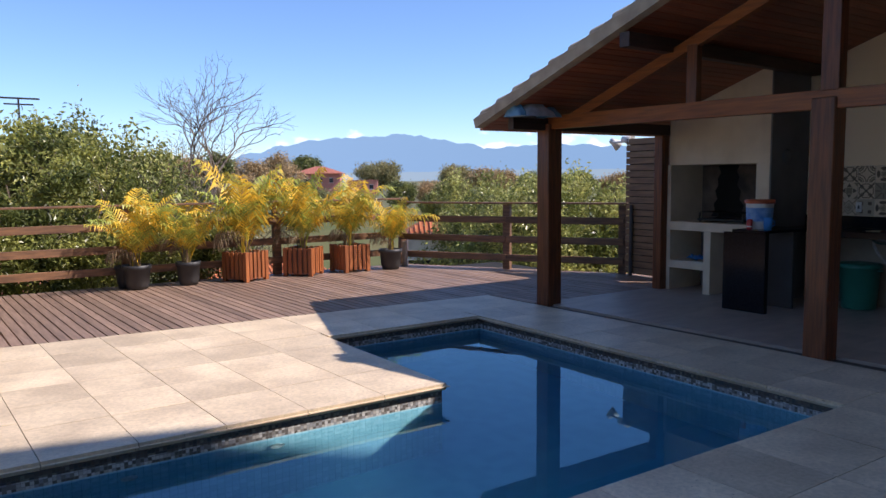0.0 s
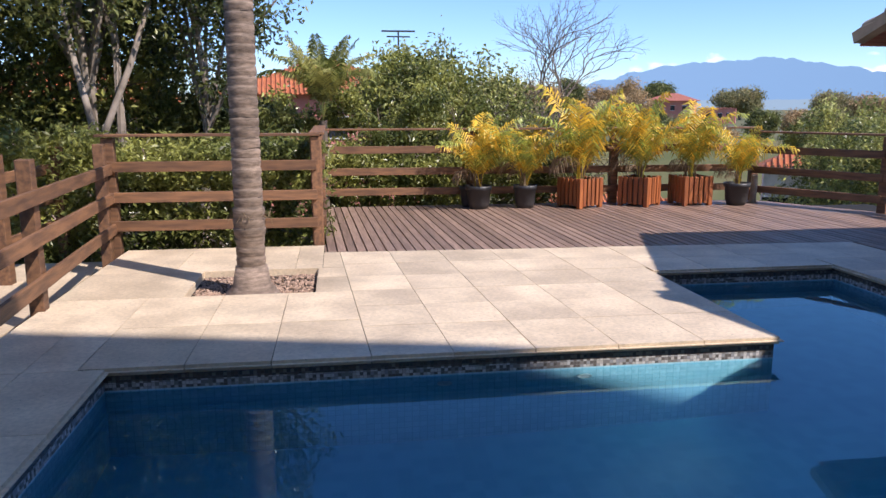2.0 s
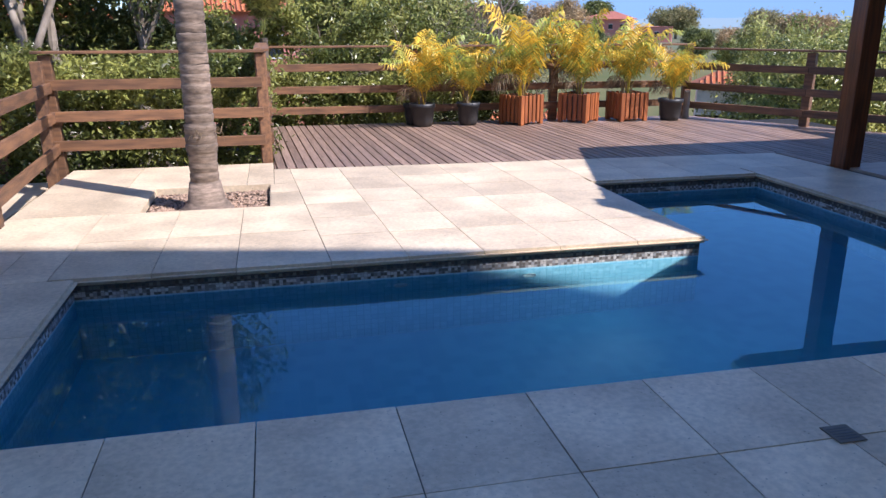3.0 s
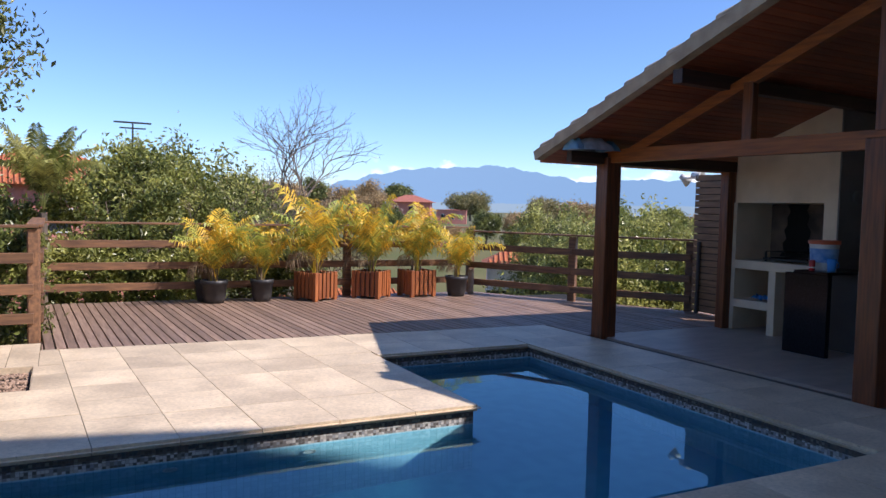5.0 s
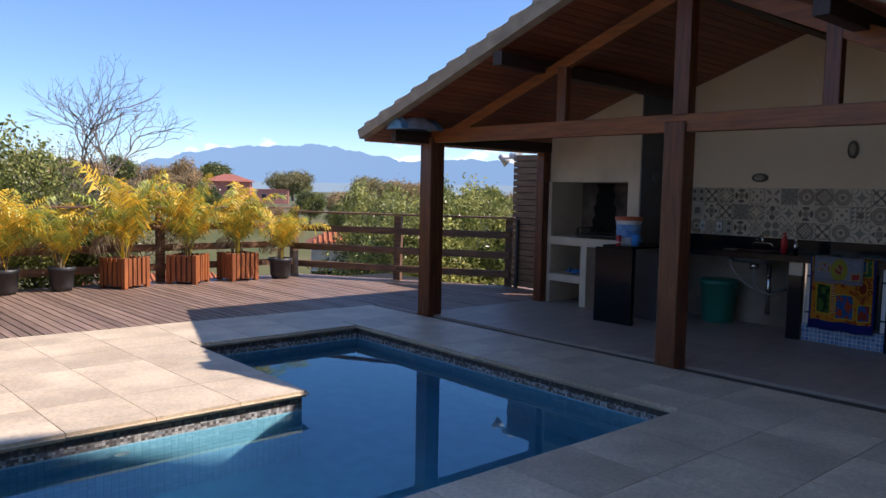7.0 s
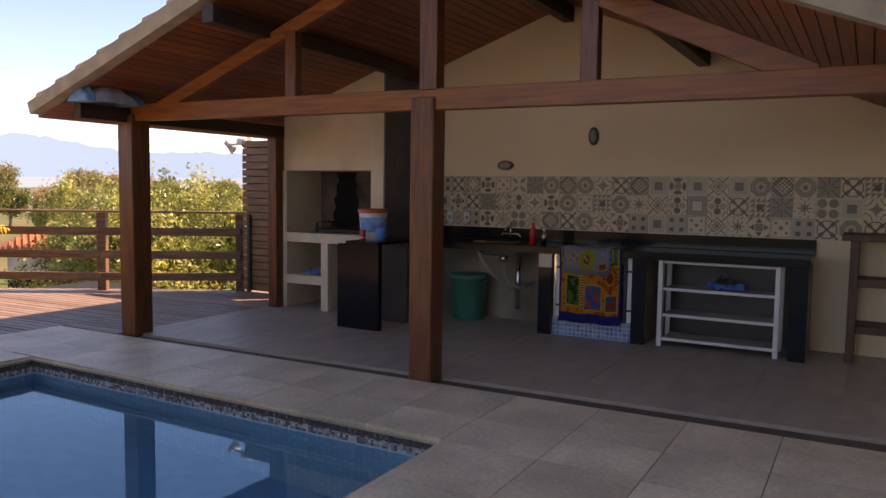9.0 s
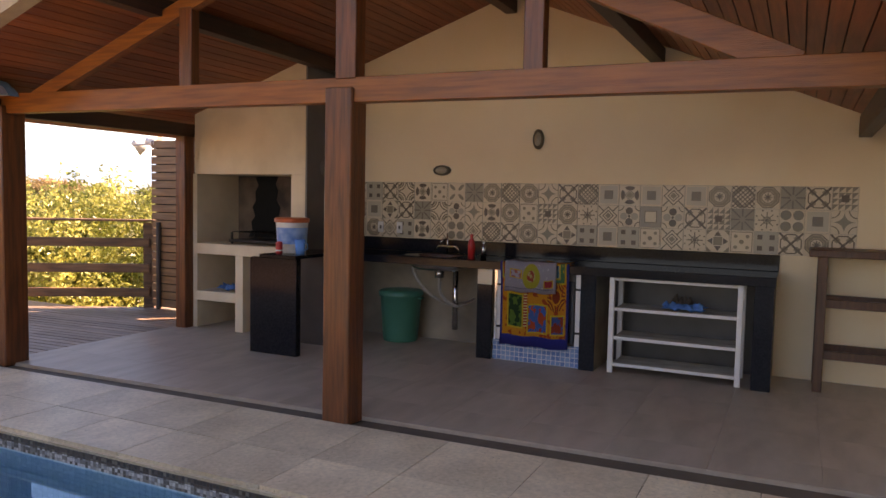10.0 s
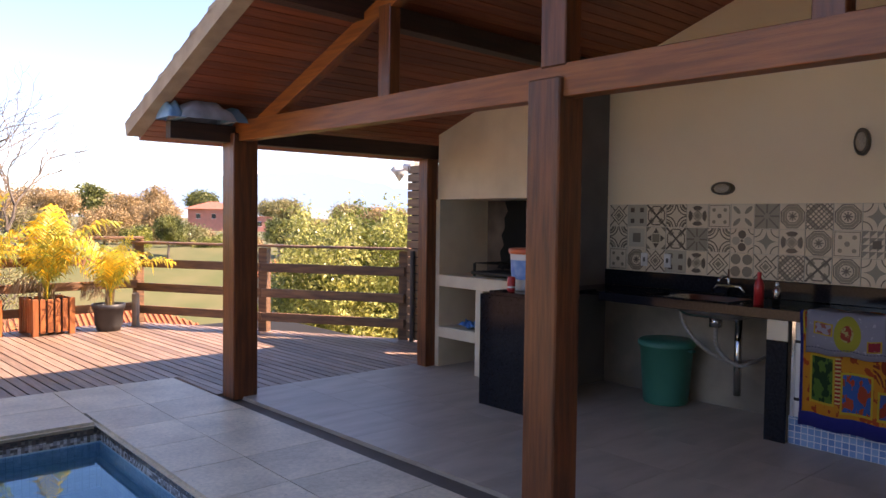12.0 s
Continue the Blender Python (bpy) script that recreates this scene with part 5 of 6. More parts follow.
tree(2.9, 17.0, -2.0, 5.6, (2.2, 1.8, 2.1), M_LEAF, 900, 32, 0.12, "broad green tree behind the deck", 9, 0.12, crown_z=3.1, lumps=14)
tree(1.7, 19.0, -2.0, 5.0, (1.5, 1.3, 1.8), M_LEAF_DARK, 450, 32, 0.12, "dark green bushy tree behind the deck", 10, 0.1, crown_z=3.1, shoots=20)
tree(12.1, 13.4, -2.6, 4.2, (1.9, 1.8, 1.9), M_LEAF_LIGHT, 1000, 28, 0.105, "sunlit yellow-green bush behind the corner fence", 11, 0.1, crown_z=2.25, lumps=16, spread=0.12, shoots=14)
tree(13.0, 15.6, -3.0, 4.6, (1.8, 1.6, 1.9), M_LEAF_LIGHT, 500, 26, 0.13, "green bush behind the corner fence", 12, 0.1, crown_z=2.4, lumps=12, spread=0.12, shoots=12)
tree(13.5, 12.2, -2.6, 4.3, (1.8, 1.6, 1.8), M_LEAF_LIGHT, 600, 26, 0.13, "sunlit yellow-green bush beside another", 13, 0.1, crown_z=2.35, lumps=14, spread=0.12, shoots=12)

bare_tree(8.5, 28.8, -3.6, 9.1, "bare grey winter tree with fine spreading branches", 31, 0.11, 0.38, 0.75, 0.62, 7)
x, y = at(-12.6, 24)
twiggy(x, y, -2.6, 6.6, M_LEAF_DRY, "half-bare winter tree with a few olive leaves", 22, 50)
x, y = at(-8.5, 15.5)
twiggy(x, y, -2.0, 5.2, M_LEAF_LIGHT, "half-bare winter tree tangled before a green one", 23, 380)
x, y = at(-18.5, 20)
twiggy(x, y, -2.8, 4.6, M_LEAF_DRY, "low twiggy winter tree behind the potted palms", 24, 260)
x, y = at(-10.8, 17)
twiggy(x, y, -2.2, 4.9, M_LEAF, "half-bare bush beside the green tree", 25, 420)

def feather_palm(x, y, z, s, seed, label):
    p = tagged(empty("feather_palm", x, y, z), label, "palm")
    bm = bmesh.new()
    tube(bm, [Vector((0, 0, -3)), Vector((0, 0, -0.6)), Vector((0, 0, 0))], [0.07, 0.065, 0.06], 10)
    part("trunk", bm, M_BARK, p)
    for k in range(20):
        me = frond(60 + k % 3, M_LEAF_LIGHT, 2.4, 30 + 42 * (k % 3), 40, 0.55, 0.05, k % 3 + 70, "frond", 0.5)
        ob = new("frond", me)
        ob.parent = p
        ob.matrix_basis = pose(0, 0, 0, 0, 8, k * 137.5) @ Matrix.Diagonal((s, s, s, 1))
x, y = at(1.2, 12.9)
feather_palm(x, y, 1.35, 0.6, 1, "green feather palm with arching fronds beyond the fence")

# ---- houses ----
def house(x, y, z, rz, w, d, h, wall_m, roof_m, label, rise=1.4, over=0.6, tiles=True):
    """A plain house with a hipped tile roof and windows; its base at z."""
    ho = tagged(empty("house", x, y, z, rz), label, "house")
    part("wall", box_bm(-w / 2, w / 2, -d / 2, d / 2, -4, h), wall_m, ho)
    bm = bmesh.new()
    a, b = w / 2 + over, d / 2 + over
    r = max(a - b, 0.3)
    vs = [bm.verts.new(q) for q in ((-a, -b, h), (a, -b, h), (a, b, h), (-a, b, h), (-r, 0, h + rise), (r, 0, h + rise))]
    for f in ((0, 1, 5, 4), (1, 2, 5), (2, 3, 4, 5), (3, 0, 4), (3, 2, 1, 0)):
        bm.faces.new([vs[i] for i in f])
    ro = part("roof", bm, roof_m, ho)
    if tiles:
        n = int(2 * a / 0.22)
        bm = bmesh.new()
        for k in range(n):
            u = -a + (k + 0.5) * 2 * a / n
            f = 1.0 if abs(u) < r else (a - abs(u)) / (a - r)
            tube(bm, [Vector((u, -b - 0.05, h + 0.03)), Vector((u, -b + b * f, h + rise * f + 0.03))], [0.055, 0.055], 5)
        tagged(part("roof_tiling", bm, roof_m, ro), kind="stuff")
    for sx in (-0.28, 0.05, 0.3):
        wi = empty("window", sx * w, -d / 2, h - 1.6)
        wi.parent = ho
        part("pane", box_bm(-0.45, 0.45, -0.03, 0.0, -0.5, 0.5), M_DARKPANE, wi)
        part("frame", box_bm(-0.52, 0.52, -0.05, -0.031, 0.5, 0.57), M_WHITE, wi)
        part("frame", box_bm(-0.52, 0.52, -0.05, -0.031, -0.57, -0.5), M_WHITE, wi)
    return ho
M_REDROOF = mat("red_roof", (0.42, 0.15, 0.10), 0.85, (0.30, 0.10, 0.07), 2, 6)
x, y = at(-24.7, 180)
house(x, y, -8.0, -30, 10.0, 8.0, 11.0, M_PINK, M_REDROOF, "pink two-storey house with a red tiled roof among trees", 1.7, 1.0, False)
x, y = at(-27.9, 176)
house(x, y, -8.0, -30, 7.0, 6.0, 9.4, M_PINK, M_PINK, "low pink wing of the house with a flat roof", 0.05, 0.3, False)
x, y = at(1.0, 42)
house(x, y, -1.5, 4, 9.2, 8.0, 3.7, M_PINK, M_CLAY, "house with an orange clay tile roof behind the trees", 1.9)
x, y = at(18.0, 24)
house(x, y, -2.3, 16, 5.0, 5.0, 4.0, mat("beige_house", (0.46, 0.32, 0.26), 0.85), M_CLAY, "house with a red tiled roof behind the big tree", 1.3)
x, y = at(-32.5, 34)
house(x, y, -3.25, -30, 2.0, 3.0, 2.4, M_WHITEHOUSE, M_CLAY, "small white house with an orange tiled roof below the deck", 0.55, 0.25)
x, y = 12.9, 35.0
house(x, y, -7.0, -4, 11.6, 7.0, 2.8, M_WHITEHOUSE, M_CLAY, "orange tiled roof of a low house below the deck", 1.7)
pyl = tagged(empty("antenna", *at(-4.6, 60), 0), "thin metal antenna mast above the trees", "antenna")
part("mast", box_bm(-0.06, 0.06, -0.06, 0.06, -3, 7.4), M_STEEL_DARK, pyl)
part("crossbar", box_bm(-1.3, 1.3, -0.05, 0.05, 7.3, 7.42), M_STEEL_DARK, pyl)
part("crossbar", box_bm(-0.9, 0.9, -0.05, 0.05, 6.9, 7.0), M_STEEL_DARK, pyl)

# ---- middle distance trees ----
LAND = [(0, -3.0), (14, -3.0), (28, -5.6), (42, -5.4), (60, -1.3), (90, -1.2), (250, -2.5), (600, -6.0), (9000, -9.0)]
def land(d):
    """Height of the ground by distance from the terrace: a hollow, then a low rise."""
    for (a, za), (b, zb) in zip(LAND, LAND[1:]):
        if a <= d <= b:
            return za + (zb - za) * (d - a) / (b - a)
    return -9.0

rs = random.Random(77)
M_TAN = mat("winter_crown", (0.50, 0.35, 0.18), 0.75, (0.36, 0.26, 0.13), 0.3, 3, 0, island=0.35)
M_UMBRELLA = mat("olive_crown", (0.38, 0.32, 0.16), 0.7, (0.20, 0.20, 0.08), 0.3, 3, 0, island=0.35)
for lm in (M_TAN, M_UMBRELLA):
    leafy(lm, 0.3)
LEAFS = ((M_LEAF, "green broad tree in the middle distance"), (M_TAN, "tan winter-brown tree in the middle distance"), (M_LEAF_DARK, "dark green tree in the middle distance"), (M_UMBRELLA, "olive umbrella-shaped tree in the middle distance"))
def far_tree(k, yaw, dist, top, low, wide, kind):
    """A tree by its direction, the height of its top and crown foot in degrees, and its width in degrees."""
    x, y = 3.57 - math.sin(radians(yaw)) * dist, 1.23 + math.cos(radians(yaw)) * dist
    zt, zl = 1.53 + dist * math.tan(radians(top)), 1.53 + dist * math.tan(radians(low))
    rz = (zt - zl) / 2
    rx = dist * math.tan(radians(wide)) / 2
    z0 = min(land(dist) - 0.5, zl - 0.3)
    leaf, lab = LEAFS[kind]
    tree(x, y, z0, zt - z0, (rx * 1.05, rx * 0.8, rz * 1.05), leaf, int(170 + 80 * wide), 28, 0.0032 * dist, lab, 100 + k, 0.002 * dist, crown_z=zt - rz - z0, lumps=9, spread=0.0032 * dist)
tree(15.6, 20.8, -4.5, 6.0, (2.3, 1.8, 2.2), M_LEAF, 700, 26, 0.13, "green leafy tree beyond the corner bushes", 61, 0.1, crown_z=3.6, lumps=12, shoots=20)
tree(19.5, 25.0, -5.5, 7.0, (2.8, 2.0, 2.4), M_LEAF_LIGHT, 600, 26, 0.15, "light green leafy tree beyond the corner bushes", 62, 0.1, crown_z=4.6, lumps=12, shoots=20)
MID = [(-16.6, 75, 0.6, -1.9, 3.4, 1), (-20.2, 76, 1.0, -2.0, 3.4, 1), (-22.4, 70, -0.6, -2.2, 3.0, 3), (-12.2, 66, 0.4, -2.2, 4.0, 3), (-25.2, 74, -1.5, -2.6, 3.0, 0), (-32.5, 68, -0.4, -2.4, 3.6, 3), (-31.0, 45, -0.8, -3.6, 3.4, 0), (-15.8, 108, 2.1, -0.3, 2.8, 2), (-13.0, 90, 1.9, -1.0, 3.6, 1), (-10.0, 80, 2.2, -1.2, 3.8, 1), (-17.6, 84, 1.4, -1.5, 2.8, 1), (-19.4, 88, 2.1, -1.5, 3.0, 1), (-20.4, 170, 1.5, -1.4, 2.0, 1), (-22.6, 86, -1.2, -2.2, 2.6, 1),
       (-20.8, 60, -0.3, -2.2, 2.4, 2), (-18.6, 64, -1.0, -2.4, 2.0, 0), (-23.1, 230, 1.7, 0.2, 2.6, 2), (-24.0, 66, -1.6, -2.7, 2.6, 0), (-28.8, 260, 1.2, -0.3, 3.2, 3), (-28.6, 62, -0.2, -2.2, 2.2, 2), (-26.4, 70, -1.7, -2.7, 2.4, 1),
       (-31.4, 75, -0.3, -2.0, 2.6, 1), (-33.9, 95, 1.2, -1.2, 3.2, 3), (-36.6, 90, 1.0, -1.2, 3.4, 1), (-39.0, 60, 0.4, -2.0, 3.6, 0), (-42.5, 70, 0.6, -2.0, 3.8, 0), (-46.0, 80, 0.6, -1.6, 4.2, 1), (-50.0, 70, 0.7, -2.0, 4.6, 0), (-56.0, 60, 0.8, -2.0, 5.0, 0),
       (-6.5, 70, 1.6, -1.8, 4.0, 1), (-2.5, 60, 1.4, -2.0, 4.0, 0), (3.0, 60, 1.6, -2.0, 5.0, 0), (12, 40, 2.4, -2.0, 6.0, 0), (20, 36, 2.4, -2.0, 6.0, 2), (30, 30, 3.0, -2.0, 6.0, 2)]
for k, row in enumerate(MID):
    far_tree(k, *row)

# ---- ground and far distance ----
bm = bmesh.new()
N = 160
grid = []
for i in range(N + 1):
    row = []
    for j in range(N + 1):
        u, v = (i / N * 2 - 1), (j / N * 2 - 1)
        x, y = math.copysign(abs(u) ** 3, u) * 4500, math.copysign(abs(v) ** 3, v) * 4500
        d = math.hypot(x - 3, y - 5)
        z = land(d)
        z += 0.5 * noise.noise(Vector((x * 0.04, y * 0.04, 0))) * min(1, max(0, (d - 14) / 20))
        row.append(bm.verts.new((x, y, z)))
    grid.append(row)
for i in range(N):
    for j in range(N):
        bm.faces.new((grid[i][j], grid[i + 1][j], grid[i + 1][j + 1], grid[i][j + 1]))
tagged(part("ground", bm, M_GRASS, smooth=True), "green and dry grassland below the terrace", "ground", kind="structure")
bank = tagged(part("terrace_base", box_bm(-4.2, 9.8, -6, 12.45, -4.0, -1.6), M_STONE), "terrace foundation", "foundation", kind="structure")
tagged(part("garden_bed", box_bm(-9, -0.1, 9.15, 15, -3.5, -0.6), M_SOIL), "raised soil under the hedge", "garden bed", kind="structure")

# Backdrop material that emits: distance haze and daylight are put into its colour.
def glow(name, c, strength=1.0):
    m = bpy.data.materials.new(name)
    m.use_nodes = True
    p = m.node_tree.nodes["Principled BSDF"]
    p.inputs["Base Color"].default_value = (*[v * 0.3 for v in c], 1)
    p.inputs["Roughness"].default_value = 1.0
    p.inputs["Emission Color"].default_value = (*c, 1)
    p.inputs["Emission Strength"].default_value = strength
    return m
def ridge(name, dist, base, heights, colour, label, seed, rough=0.1):
    """A far mountain ridge: heights in degrees by yaw."""
    bm = bmesh.new()
    top, low = [], []
    yaw = -75.0
    while yaw <= 40:
        for (a, ha), (b, hb) in zip(heights, heights[1:]):
            if a <= yaw <= b:
                u = (yaw - a) / (b - a)
                h = ha + (hb - ha) * u * u * (3 - 2 * u)
        h += rough * noise.noise(Vector((yaw * 0.9, seed, 0))) + rough * 0.5 * noise.noise(Vector((yaw * 2.7, seed, 5)))
        x, y = at(yaw, dist)
        top.append(bm.verts.new((x, y, 1.6 + dist * math.tan(radians(h)))))
        low.append(bm.verts.new((x, y, base)))
        yaw += 0.25
    for i in range(len(top) - 1):
        bm.faces.new((low[i], low[i + 1], top[i + 1], top[i]))
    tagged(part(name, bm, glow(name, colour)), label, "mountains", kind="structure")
# Haze is painted as flat, self-lit blue on both ridges.
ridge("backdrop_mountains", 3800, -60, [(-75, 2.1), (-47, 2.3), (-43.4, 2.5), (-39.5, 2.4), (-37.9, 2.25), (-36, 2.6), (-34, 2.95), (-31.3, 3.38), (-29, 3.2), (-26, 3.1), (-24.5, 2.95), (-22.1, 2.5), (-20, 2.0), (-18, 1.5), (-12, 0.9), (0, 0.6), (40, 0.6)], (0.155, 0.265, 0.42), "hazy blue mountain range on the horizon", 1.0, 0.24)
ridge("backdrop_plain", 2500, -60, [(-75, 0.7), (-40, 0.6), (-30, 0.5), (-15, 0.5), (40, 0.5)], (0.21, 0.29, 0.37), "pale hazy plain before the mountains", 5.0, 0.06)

m = bpy.data.materials.new("cloud")
m.use_nodes = True
t = m.node_tree
t.nodes.clear()
co = t.nodes.new("ShaderNodeTexCoord")
nz = t.nodes.new("ShaderNodeTexNoise")
nz.inputs["Scale"].default_value, nz.inputs["Detail"].default_value = 2.2, 7
mp = t.nodes.new("ShaderNodeMapping")
mp.inputs["Scale"].default_value = (1, 1, 5)
t.links.new(co.outputs["Generated"], mp.inputs[0])
mp.inputs["Scale"].default_value = (6, 6, 1.2)
t.links.new(mp.outputs[0], nz.inputs[0])
sep = t.nodes.new("ShaderNodeSeparateXYZ")
t.links.new(co.outputs["Generated"], sep.inputs[0])
hgt = Num(t, sep.outputs[2])
cover = (Num(t, nz.outputs[0]) - hgt * 0.42 - 0.30) * 7.0
cl = cover.max(0.0).min(0.95)
# The clouds glow by themselves: sunlight on them is put into this white.
em = t.nodes.new("ShaderNodeEmission")
em.inputs[0].default_value, em.inputs[1].default_value = (0.80, 0.84, 0.88, 1), 1.0
tr = t.nodes.new("ShaderNodeBsdfTransparent")
mx = t.nodes.new("ShaderNodeMixShader")
t.links.new(cl.s, mx.inputs[0])
t.links.new(tr.outputs[0], mx.inputs[1])
t.links.new(em.outputs[0], mx.inputs[2])
mo = t.nodes.new("ShaderNodeOutputMaterial")
t.links.new(mx.outputs[0], mo.inputs[0])
bm = bmesh.new()
prev = None
yaw = -62.0
while yaw <= -21:
    x, y = at(yaw, 4200)
    pair = (bm.verts.new((x, y, 60)), bm.verts.new((x, y, 330 if yaw < -30 else 280)))
    if prev:
        bm.faces.new((prev[0], pair[0], pair[1], prev[1]))
    prev = pair
    yaw += 1
tagged(part("backdrop_clouds", bm, m), "low white clouds above the mountains", "clouds", kind="structure")

# ---- unseen shade block behind the walk ----
# Added out of view, shaped so its shadow edge falls across terrace and pool.
block = tagged(empty("shade_block", 5, -4, 0), "unseen cream block added behind the terrace to cast its shadow", "house", kind="structure")
part("wall", box_bm(5.2, 10.75, -7, -0.63, -1, 13.0), M_WALL, block, "tall part", at=pose(-5, 4, 0, 0, 0, -13))
part("wall", prism([(10.752, -0.63), (19, -1.55), (19, -7), (10.752, -7)], "z", -1, 13.0), M_WALL, block, "tall part", at=pose(-5, 4, 0, 0, 0, -13))
part("wall", box_bm(-8, 5.19, -7, -1.4, -1, 5.6), M_WALL, block, "lower part", at=pose(-5, 4, 0, 0, 0, -13))

# ---- paving ----
SEAM = 0.052
def slab_bm(x0, x1, y0, y1, nose):
    """A slab whose sides along the pool are rounded; nose names them."""
    bm = box_bm(x0, x1, y0, y1, -0.05, 0.0)
    es = []
    for e in bm.edges:
        a, b = e.verts[0].co, e.verts[1].co
        if abs(a.z - b.z) > 0.01:
            continue
        for k, axis, v in (("w", 0, x0), ("e", 0, x1), ("s", 1, y0), ("n", 1, y1)):
            if k in nose and abs(a[axis] - v) < 1e-5 and abs(b[axis] - v) < 1e-5:
                es.append(e)
    if es:
        bmesh.ops.bevel(bm, geom=es, offset=0.022, segments=4, affect="EDGES")
    return bm


cells = []
near_x = [-4.0, -3.4, -2.8, -2.23, -1.66, -1.12, -0.56, 0.01, 0.58, 1.15, 1.70, 2.245, 2.797, 3.37, 3.94, 4.55, 5.21, 5.71, 6.22]
near_y = [-3.0, -2.47, -1.9, -1.32, -0.74, -0.16, 0.42, 1.0, 1.585, 2.175, 2.82]
for a, b in zip(near_x, near_x[1:]):
    for c, d in zip(near_y, near_y[1:]):
        cells.append((a, b, c, d))
arm = [2.82, 3.40, 3.95, 4.45, 5.03, 5.6, 6.18, 6.75, 7.35, 8.15]
for c, d in zip(arm, arm[1:]):
    cells.append((5.21, 5.71, c, d))
    cells.append((5.71, 6.22, c, d))
for c, d in zip([2.82, 3.28, 3.95, 4.87], [3.28, 3.95, 4.87, 5.6]):
    cells.append((-2.05, -1.62, c, d))
    cells.append((-1.62, -1.12 if d < 5 else -1.3, c, d))
xs = [-1.3, -0.68, -0.15, 0.43, 0.965, 1.51, 2.08, 2.69, 3.31]
for a, b in zip(xs, xs[1:]):
    if b < 0.5:
        cells += [(a, b, 4.87, 5.75), (a, b, 5.75, 6.65)]
    else:
        cells += [(a, b, c, d) for c, d in zip([4.87, 5.56, 6.13, 6.65, 7.22, 7.8], [5.56, 6.13, 6.65, 7.22, 7.8, 8.4])]
cells += [(-2.05, -1.3, 5.6, 6.65), (-2.05, -1.02, 6.65, 7.65), (-2.05, -1.3, 7.65, 8.9), (-1.3, -0.65, 7.65, 8.9), (-0.65, -0.15, 7.65, 8.9), (-0.15, 0.12, 7.65, 8.9), (0.08, 0.43, 6.65, 7.22), (0.08, 0.43, 7.22, 7.65), (0.12, 0.43, 7.65, 8.4)]
for a, b in ((3.31, 3.9), (3.9, 4.55), (4.55, 5.21)):
    cells += [(a, b, 7.03, 7.65), (a, b, 7.65, 8.35)]
paving = tagged(new("paving"), "pale travertine slabs round the pool", "paving", kind="structure")
rs = random.Random(9)
for x0, x1, y0, y1 in cells:
    nose = ""
    if abs(y1 - PY0) < 0.01 and x0 > PX0 - 0.01 and x1 < PX1 + 0.01:
        nose += "n"
    if abs(y0 - PY1) < 0.01 and x1 < AX + 0.01 and x0 > -1.31:
        nose += "s"
    if abs(x1 - AX) < 0.01 and y0 > PY1 - 0.01 and y1 < AY + 0.2:
        nose += "e"
    if abs(x0 - PX1) < 0.01 and PY0 - 0.01 < y0 < AY - 0.2:
        nose += "w"
    if abs(y0 - AY) < 0.01 and x0 > AX - 0.01:
        nose += "s"
    if abs(x1 - PX0) < 0.01 and y0 > PY0 - 0.01 and y1 < 4.9:
        nose += "e"
    if abs(x1 - AX) < 0.01 and y0 > 7.0:
        nose = ""
    j = 0.0028
    e = [x0 + j, x1 - j, y0 + j, y1 - j]
    if "w" in nose: e[0] = x0
    if "e" in nose: e[1] = x1
    if "s" in nose: e[2] = y0
    if "n" in nose: e[3] = y1
    bm = slab_bm(*e, nose)
    lift = rs.uniform(-0.002, 0.0)
    for v in bm.verts:
        v.co.z += lift
        if x1 == 6.22 and v.co.x > 6.0:
            v.co.x += gutter_west(v.co.y) - 6.22
        if y1 in (8.15, 8.35, 8.4) and v.co.y > y1 - 0.1 and x1 > 0.2:
            v.co.y = 8.474 - 0.0438 * (v.co.x - 0.13)
        if y0 > 4.8 and x1 < 3.32:
            for lo, hi in ((0.4, 3.1),):
                if lo < v.co.x < hi:
                    v.co.x -= SEAM * (v.co.y - 5.8)
    part("slab", bm, M_STONE, paving)
M_JOINT = mat("joint", (0.13, 0.115, 0.09), 0.9)
bed = [(-4, 6.24, -3, 2.66), (-2.05, PX0 - 0.15, 2.66, 4.97), (5.36, 6.24, 2.66, 8.14), (-2.05, 3.16, 5.02, 6.6), (0.1, 3.16, 6.6, 8.38), (-2.05, -1.05, 6.6, 8.88), (-1.05, 0.1, 7.7, 8.88), (3.16, 5.36, 7.2, 8.33)]
for i, (a, b, c, d) in enumerate(bed):
    part("bedding", box_bm(a, b, c, d, -0.049 - 0.0006 * i, -0.006 - 0.0006 * i), M_JOINT, paving)
drain = tagged(empty("floor_drain", 2.246, 2.19, 0.001), "small square metal floor drain in the slabs", "drain")
part("frame", box_bm(-0.06, 0.06, -0.06, 0.06, 0, 0.004, 0.001), M_BRONZE, drain)
for k in range(5):
    part("slot", box_bm(-0.045, 0.045, -0.04 + k * 0.018, -0.032 + k * 0.018, 0.0041, 0.005), M_GREYPANEL, drain)

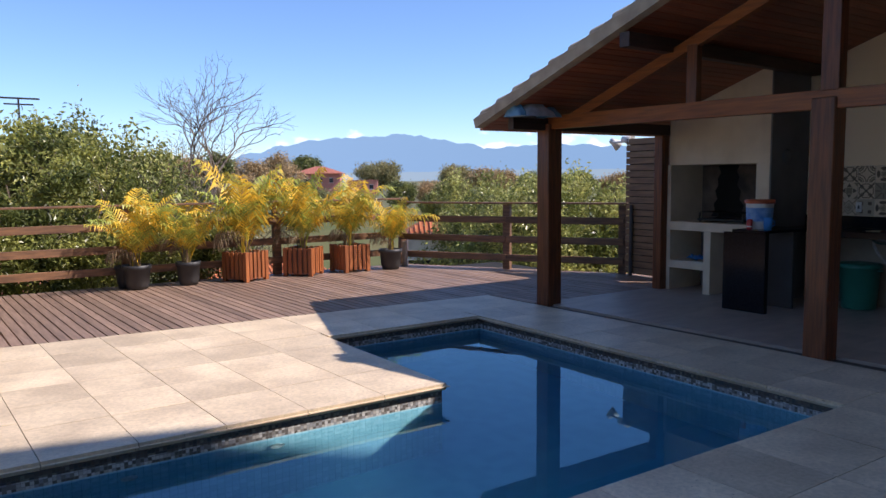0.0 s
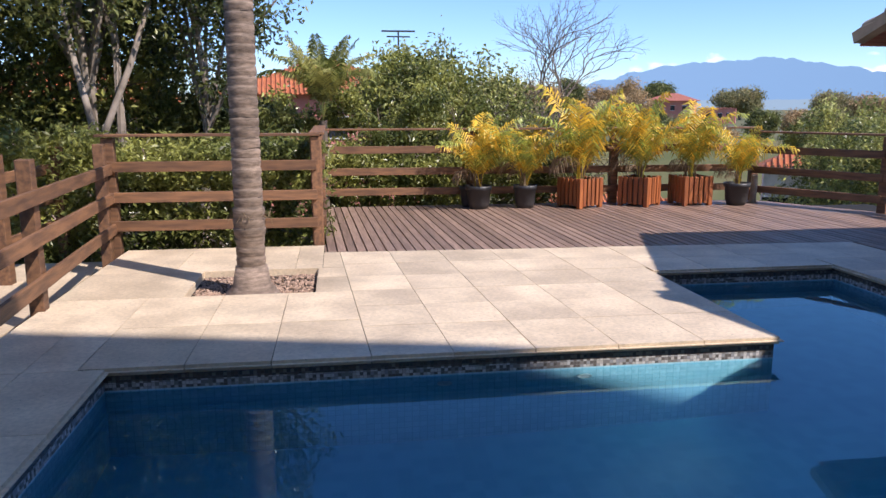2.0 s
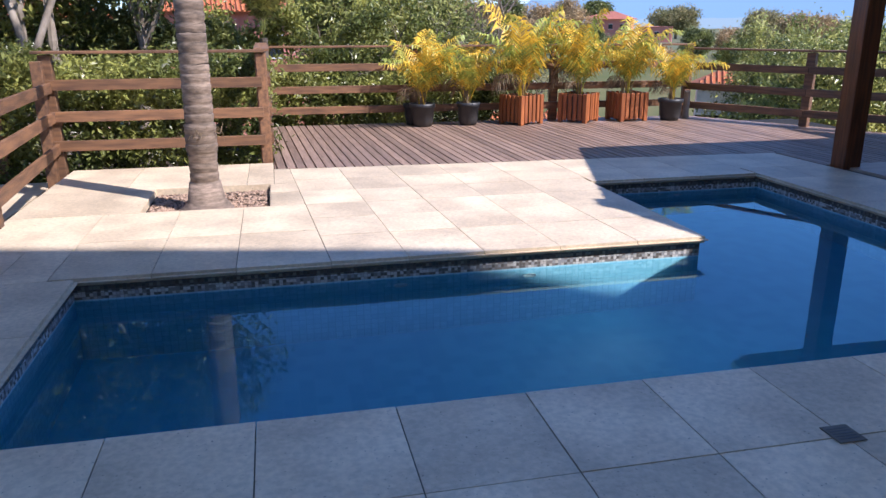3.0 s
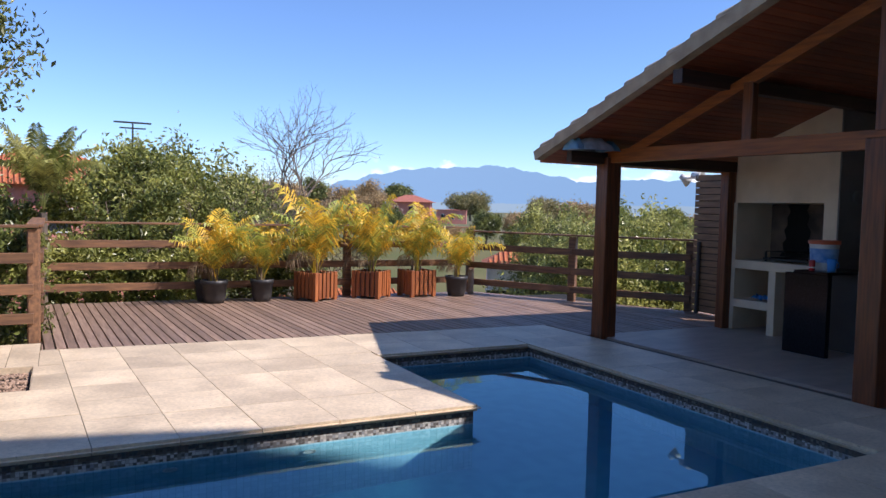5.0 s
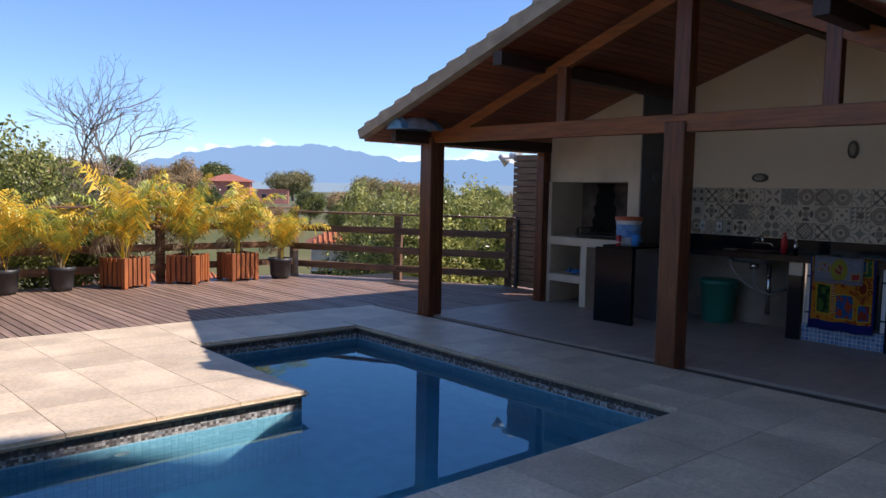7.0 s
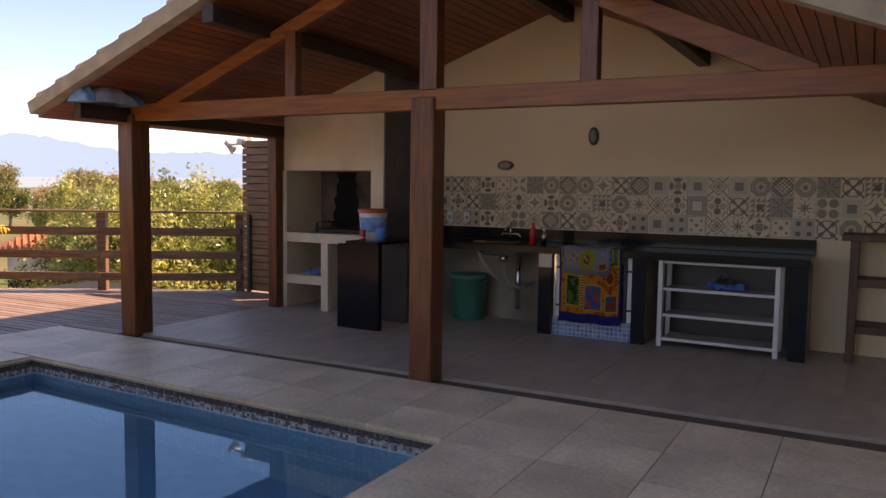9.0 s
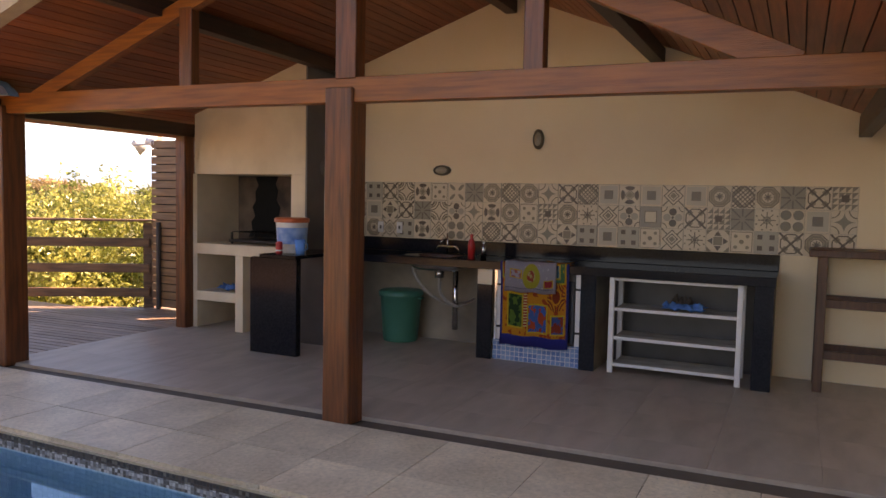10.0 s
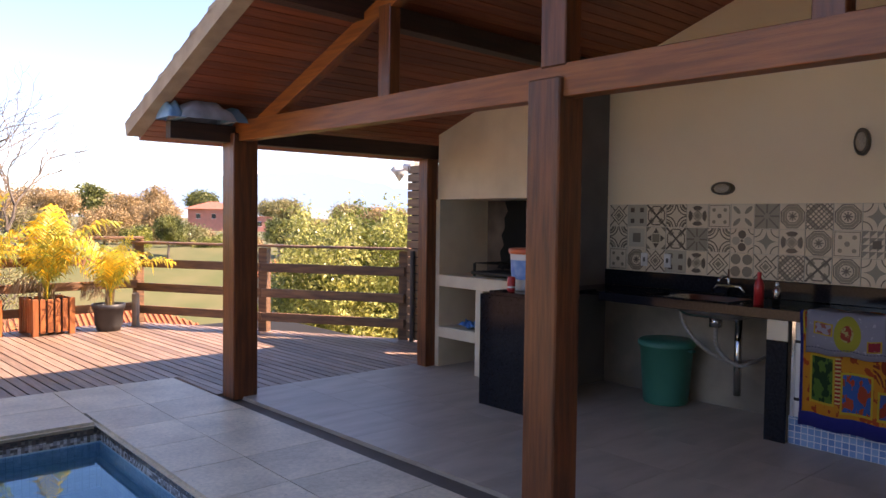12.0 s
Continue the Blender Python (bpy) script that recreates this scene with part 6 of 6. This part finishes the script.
# ---- pavilion floor ----
floor = tagged(new("floor"), "large grey-brown stone-look floor tiles of the pavilion", "floor", kind="structure")
part("floor_bed", prism([(gutter_east(-3), -3), (9.6, -3), (9.6, 7.3), (gutter_east(7.3), 7.3)], "z", -0.1, -0.006), M_FLOOR, floor)
me = finish(box_bm(0.0008, 0.5992, 0.0008, 0.5992, -0.006, 0.004, 0.0008), "floor_tile", M_FLOOR)
edge_me = finish(box_bm(0.0008, 0.005, 0.0008, 0.5992, -0.006, 0.004), "floor_tile", M_FLOOR)
for i in range(6):
    for j in range(17):
        y0 = 7.3 - (j + 1) * 0.6
        x0 = 9.41 - (5 - i) * 0.6
        if i == 0 or (i == 1 and x0 < gutter_east(y0)):
            a, b = gutter_east(y0), gutter_east(y0 + 0.6)
            if x0 + 0.6 > a:
                part("floor_tile", prism([(a + 0.002, y0 + 0.001), (x0 + 0.599, y0 + 0.001), (x0 + 0.599, y0 + 0.599), (b + 0.002, y0 + 0.599)], "z", -0.006, 0.004), M_FLOOR, floor)
            continue
        ob = new("floor_tile", me if i < 5 else edge_me)
        ob.parent = floor
        ob.matrix_basis = pose(x0, y0, 0)

# ---- deck ----
deck = tagged(new("deck"), "weathered brown timber deck laid in slanting planks", "deck", kind="structure")
PIECES = [[(0.13, 8.48), (6.29, 8.21), (9.55, 8.21), (9.55, 8.6), (8.4, 10.42), (7.32, 12.22), (0.1, 12.32)], [(6.29, 7.32), (9.55, 7.32), (9.55, 8.21), (6.29, 8.21)]]


def clip(poly, a, b):
    """The part of the polygon on the left of the line a-b."""
    out = []
    def side(p):
        return (b[0] - a[0]) * (p[1] - a[1]) - (b[1] - a[1]) * (p[0] - a[0])
    for p, q in zip(poly, poly[1:] + poly[:1]):
        sp, sq = side(p), side(q)
        if sp >= 0:
            out.append(p)
        if (sp > 0 > sq) or (sp < 0 < sq):
            u = sp / (sp - sq)
            out.append((p[0] + (q[0] - p[0]) * u, p[1] + (q[1] - p[1]) * u))
    return out


PLANK_YAW, PLANK = radians(92.5), 0.108
d = (math.cos(PLANK_YAW), math.sin(PLANK_YAW))
nrm = (-d[1], d[0])
rs = random.Random(4)
for k in range(-160, 190):
    lo, hi = k * PLANK + 0.009, (k + 1) * PLANK - 0.009
    strip = [(5 + d[0] * s + nrm[0] * o, 9 + d[1] * s + nrm[1] * o) for s, o in ((-20, lo), (20, lo), (20, hi), (-20, hi))]
    for piece in PIECES:
        p = strip
        for a, b in zip(piece, piece[1:] + piece[:1]):
            if len(p) >= 3:
                p = clip(p, a, b)
        if len(p) >= 3:
            bm = prism(p, "z", -0.035, rs.uniform(-0.003, 0.001))
            c = Vector((sum(q[0] for q in p) / len(p), sum(q[1] for q in p) / len(p), 0))
            m0 = Matrix.Translation(c) @ pose(0, 0, 0, 0, 0, math.degrees(PLANK_YAW))
            bmesh.ops.transform(bm, matrix=m0.inverted(), verts=bm.verts)
            part("plank", bm, M_DECK, deck, at=m0)
# One black sheet below the planks stands in for shade in their gaps.
part("joists", box_bm(0.12, 9.5, 8.2, 12.2, -0.2, -0.12), M_SOOT_SHADE, deck)

# ---- roof tiles ----
def pan_tile():
    bm = bmesh.new()
    rows = []
    for s, r, dz in ((0.0, 0.115, 0.028), (0.36, 0.095, 0.0)):
        for t0 in (0.0, 0.014):
            rows.append([bm.verts.new(((r - t0) * math.cos(math.pi * k / 6), s, dz + (r - t0) * 0.75 * math.sin(math.pi * k / 6))) for k in range(7)])
    a, b, c, e = rows
    for k in range(6):
        bm.faces.new((a[k], c[k], c[k + 1], a[k + 1]))
        bm.faces.new((b[k], b[k + 1], e[k + 1], e[k]))
        bm.faces.new((a[k], a[k + 1], b[k + 1], b[k]))
        bm.faces.new((c[k + 1], c[k], e[k], e[k + 1]))
    return bm
tile_me = finish(pan_tile(), "roof_tile", M_ROOF)
for s in (-1, 1):
    ang = math.atan(SLOPE[s])
    for r in range(13):
        for c in range(11):
            u = (REACH[s] + 0.04 - r * 0.325) * math.cos(ang)
            ob = new("roof_tile", tile_me)
            ob.parent = roof
            ob.matrix_basis = Matrix.Translation((FRONT - 0.02 + c * 0.19, RY + s * u, RZ - SLOPE[s] * u + 0.075 + 0.004 * r)) @ pose(0, 0, 0, 0, 0, 0 if s < 0 else 180) @ pose(0, 0, 0, math.degrees(ang), 0, 0)
for k in range(11):
    ob = new("ridge_tile", tile_me)
    ob.parent = roof
    ob.matrix_basis = pose(FRONT - 0.1 + k * 0.36, RY, RZ + 0.2, 0, 0, -90)
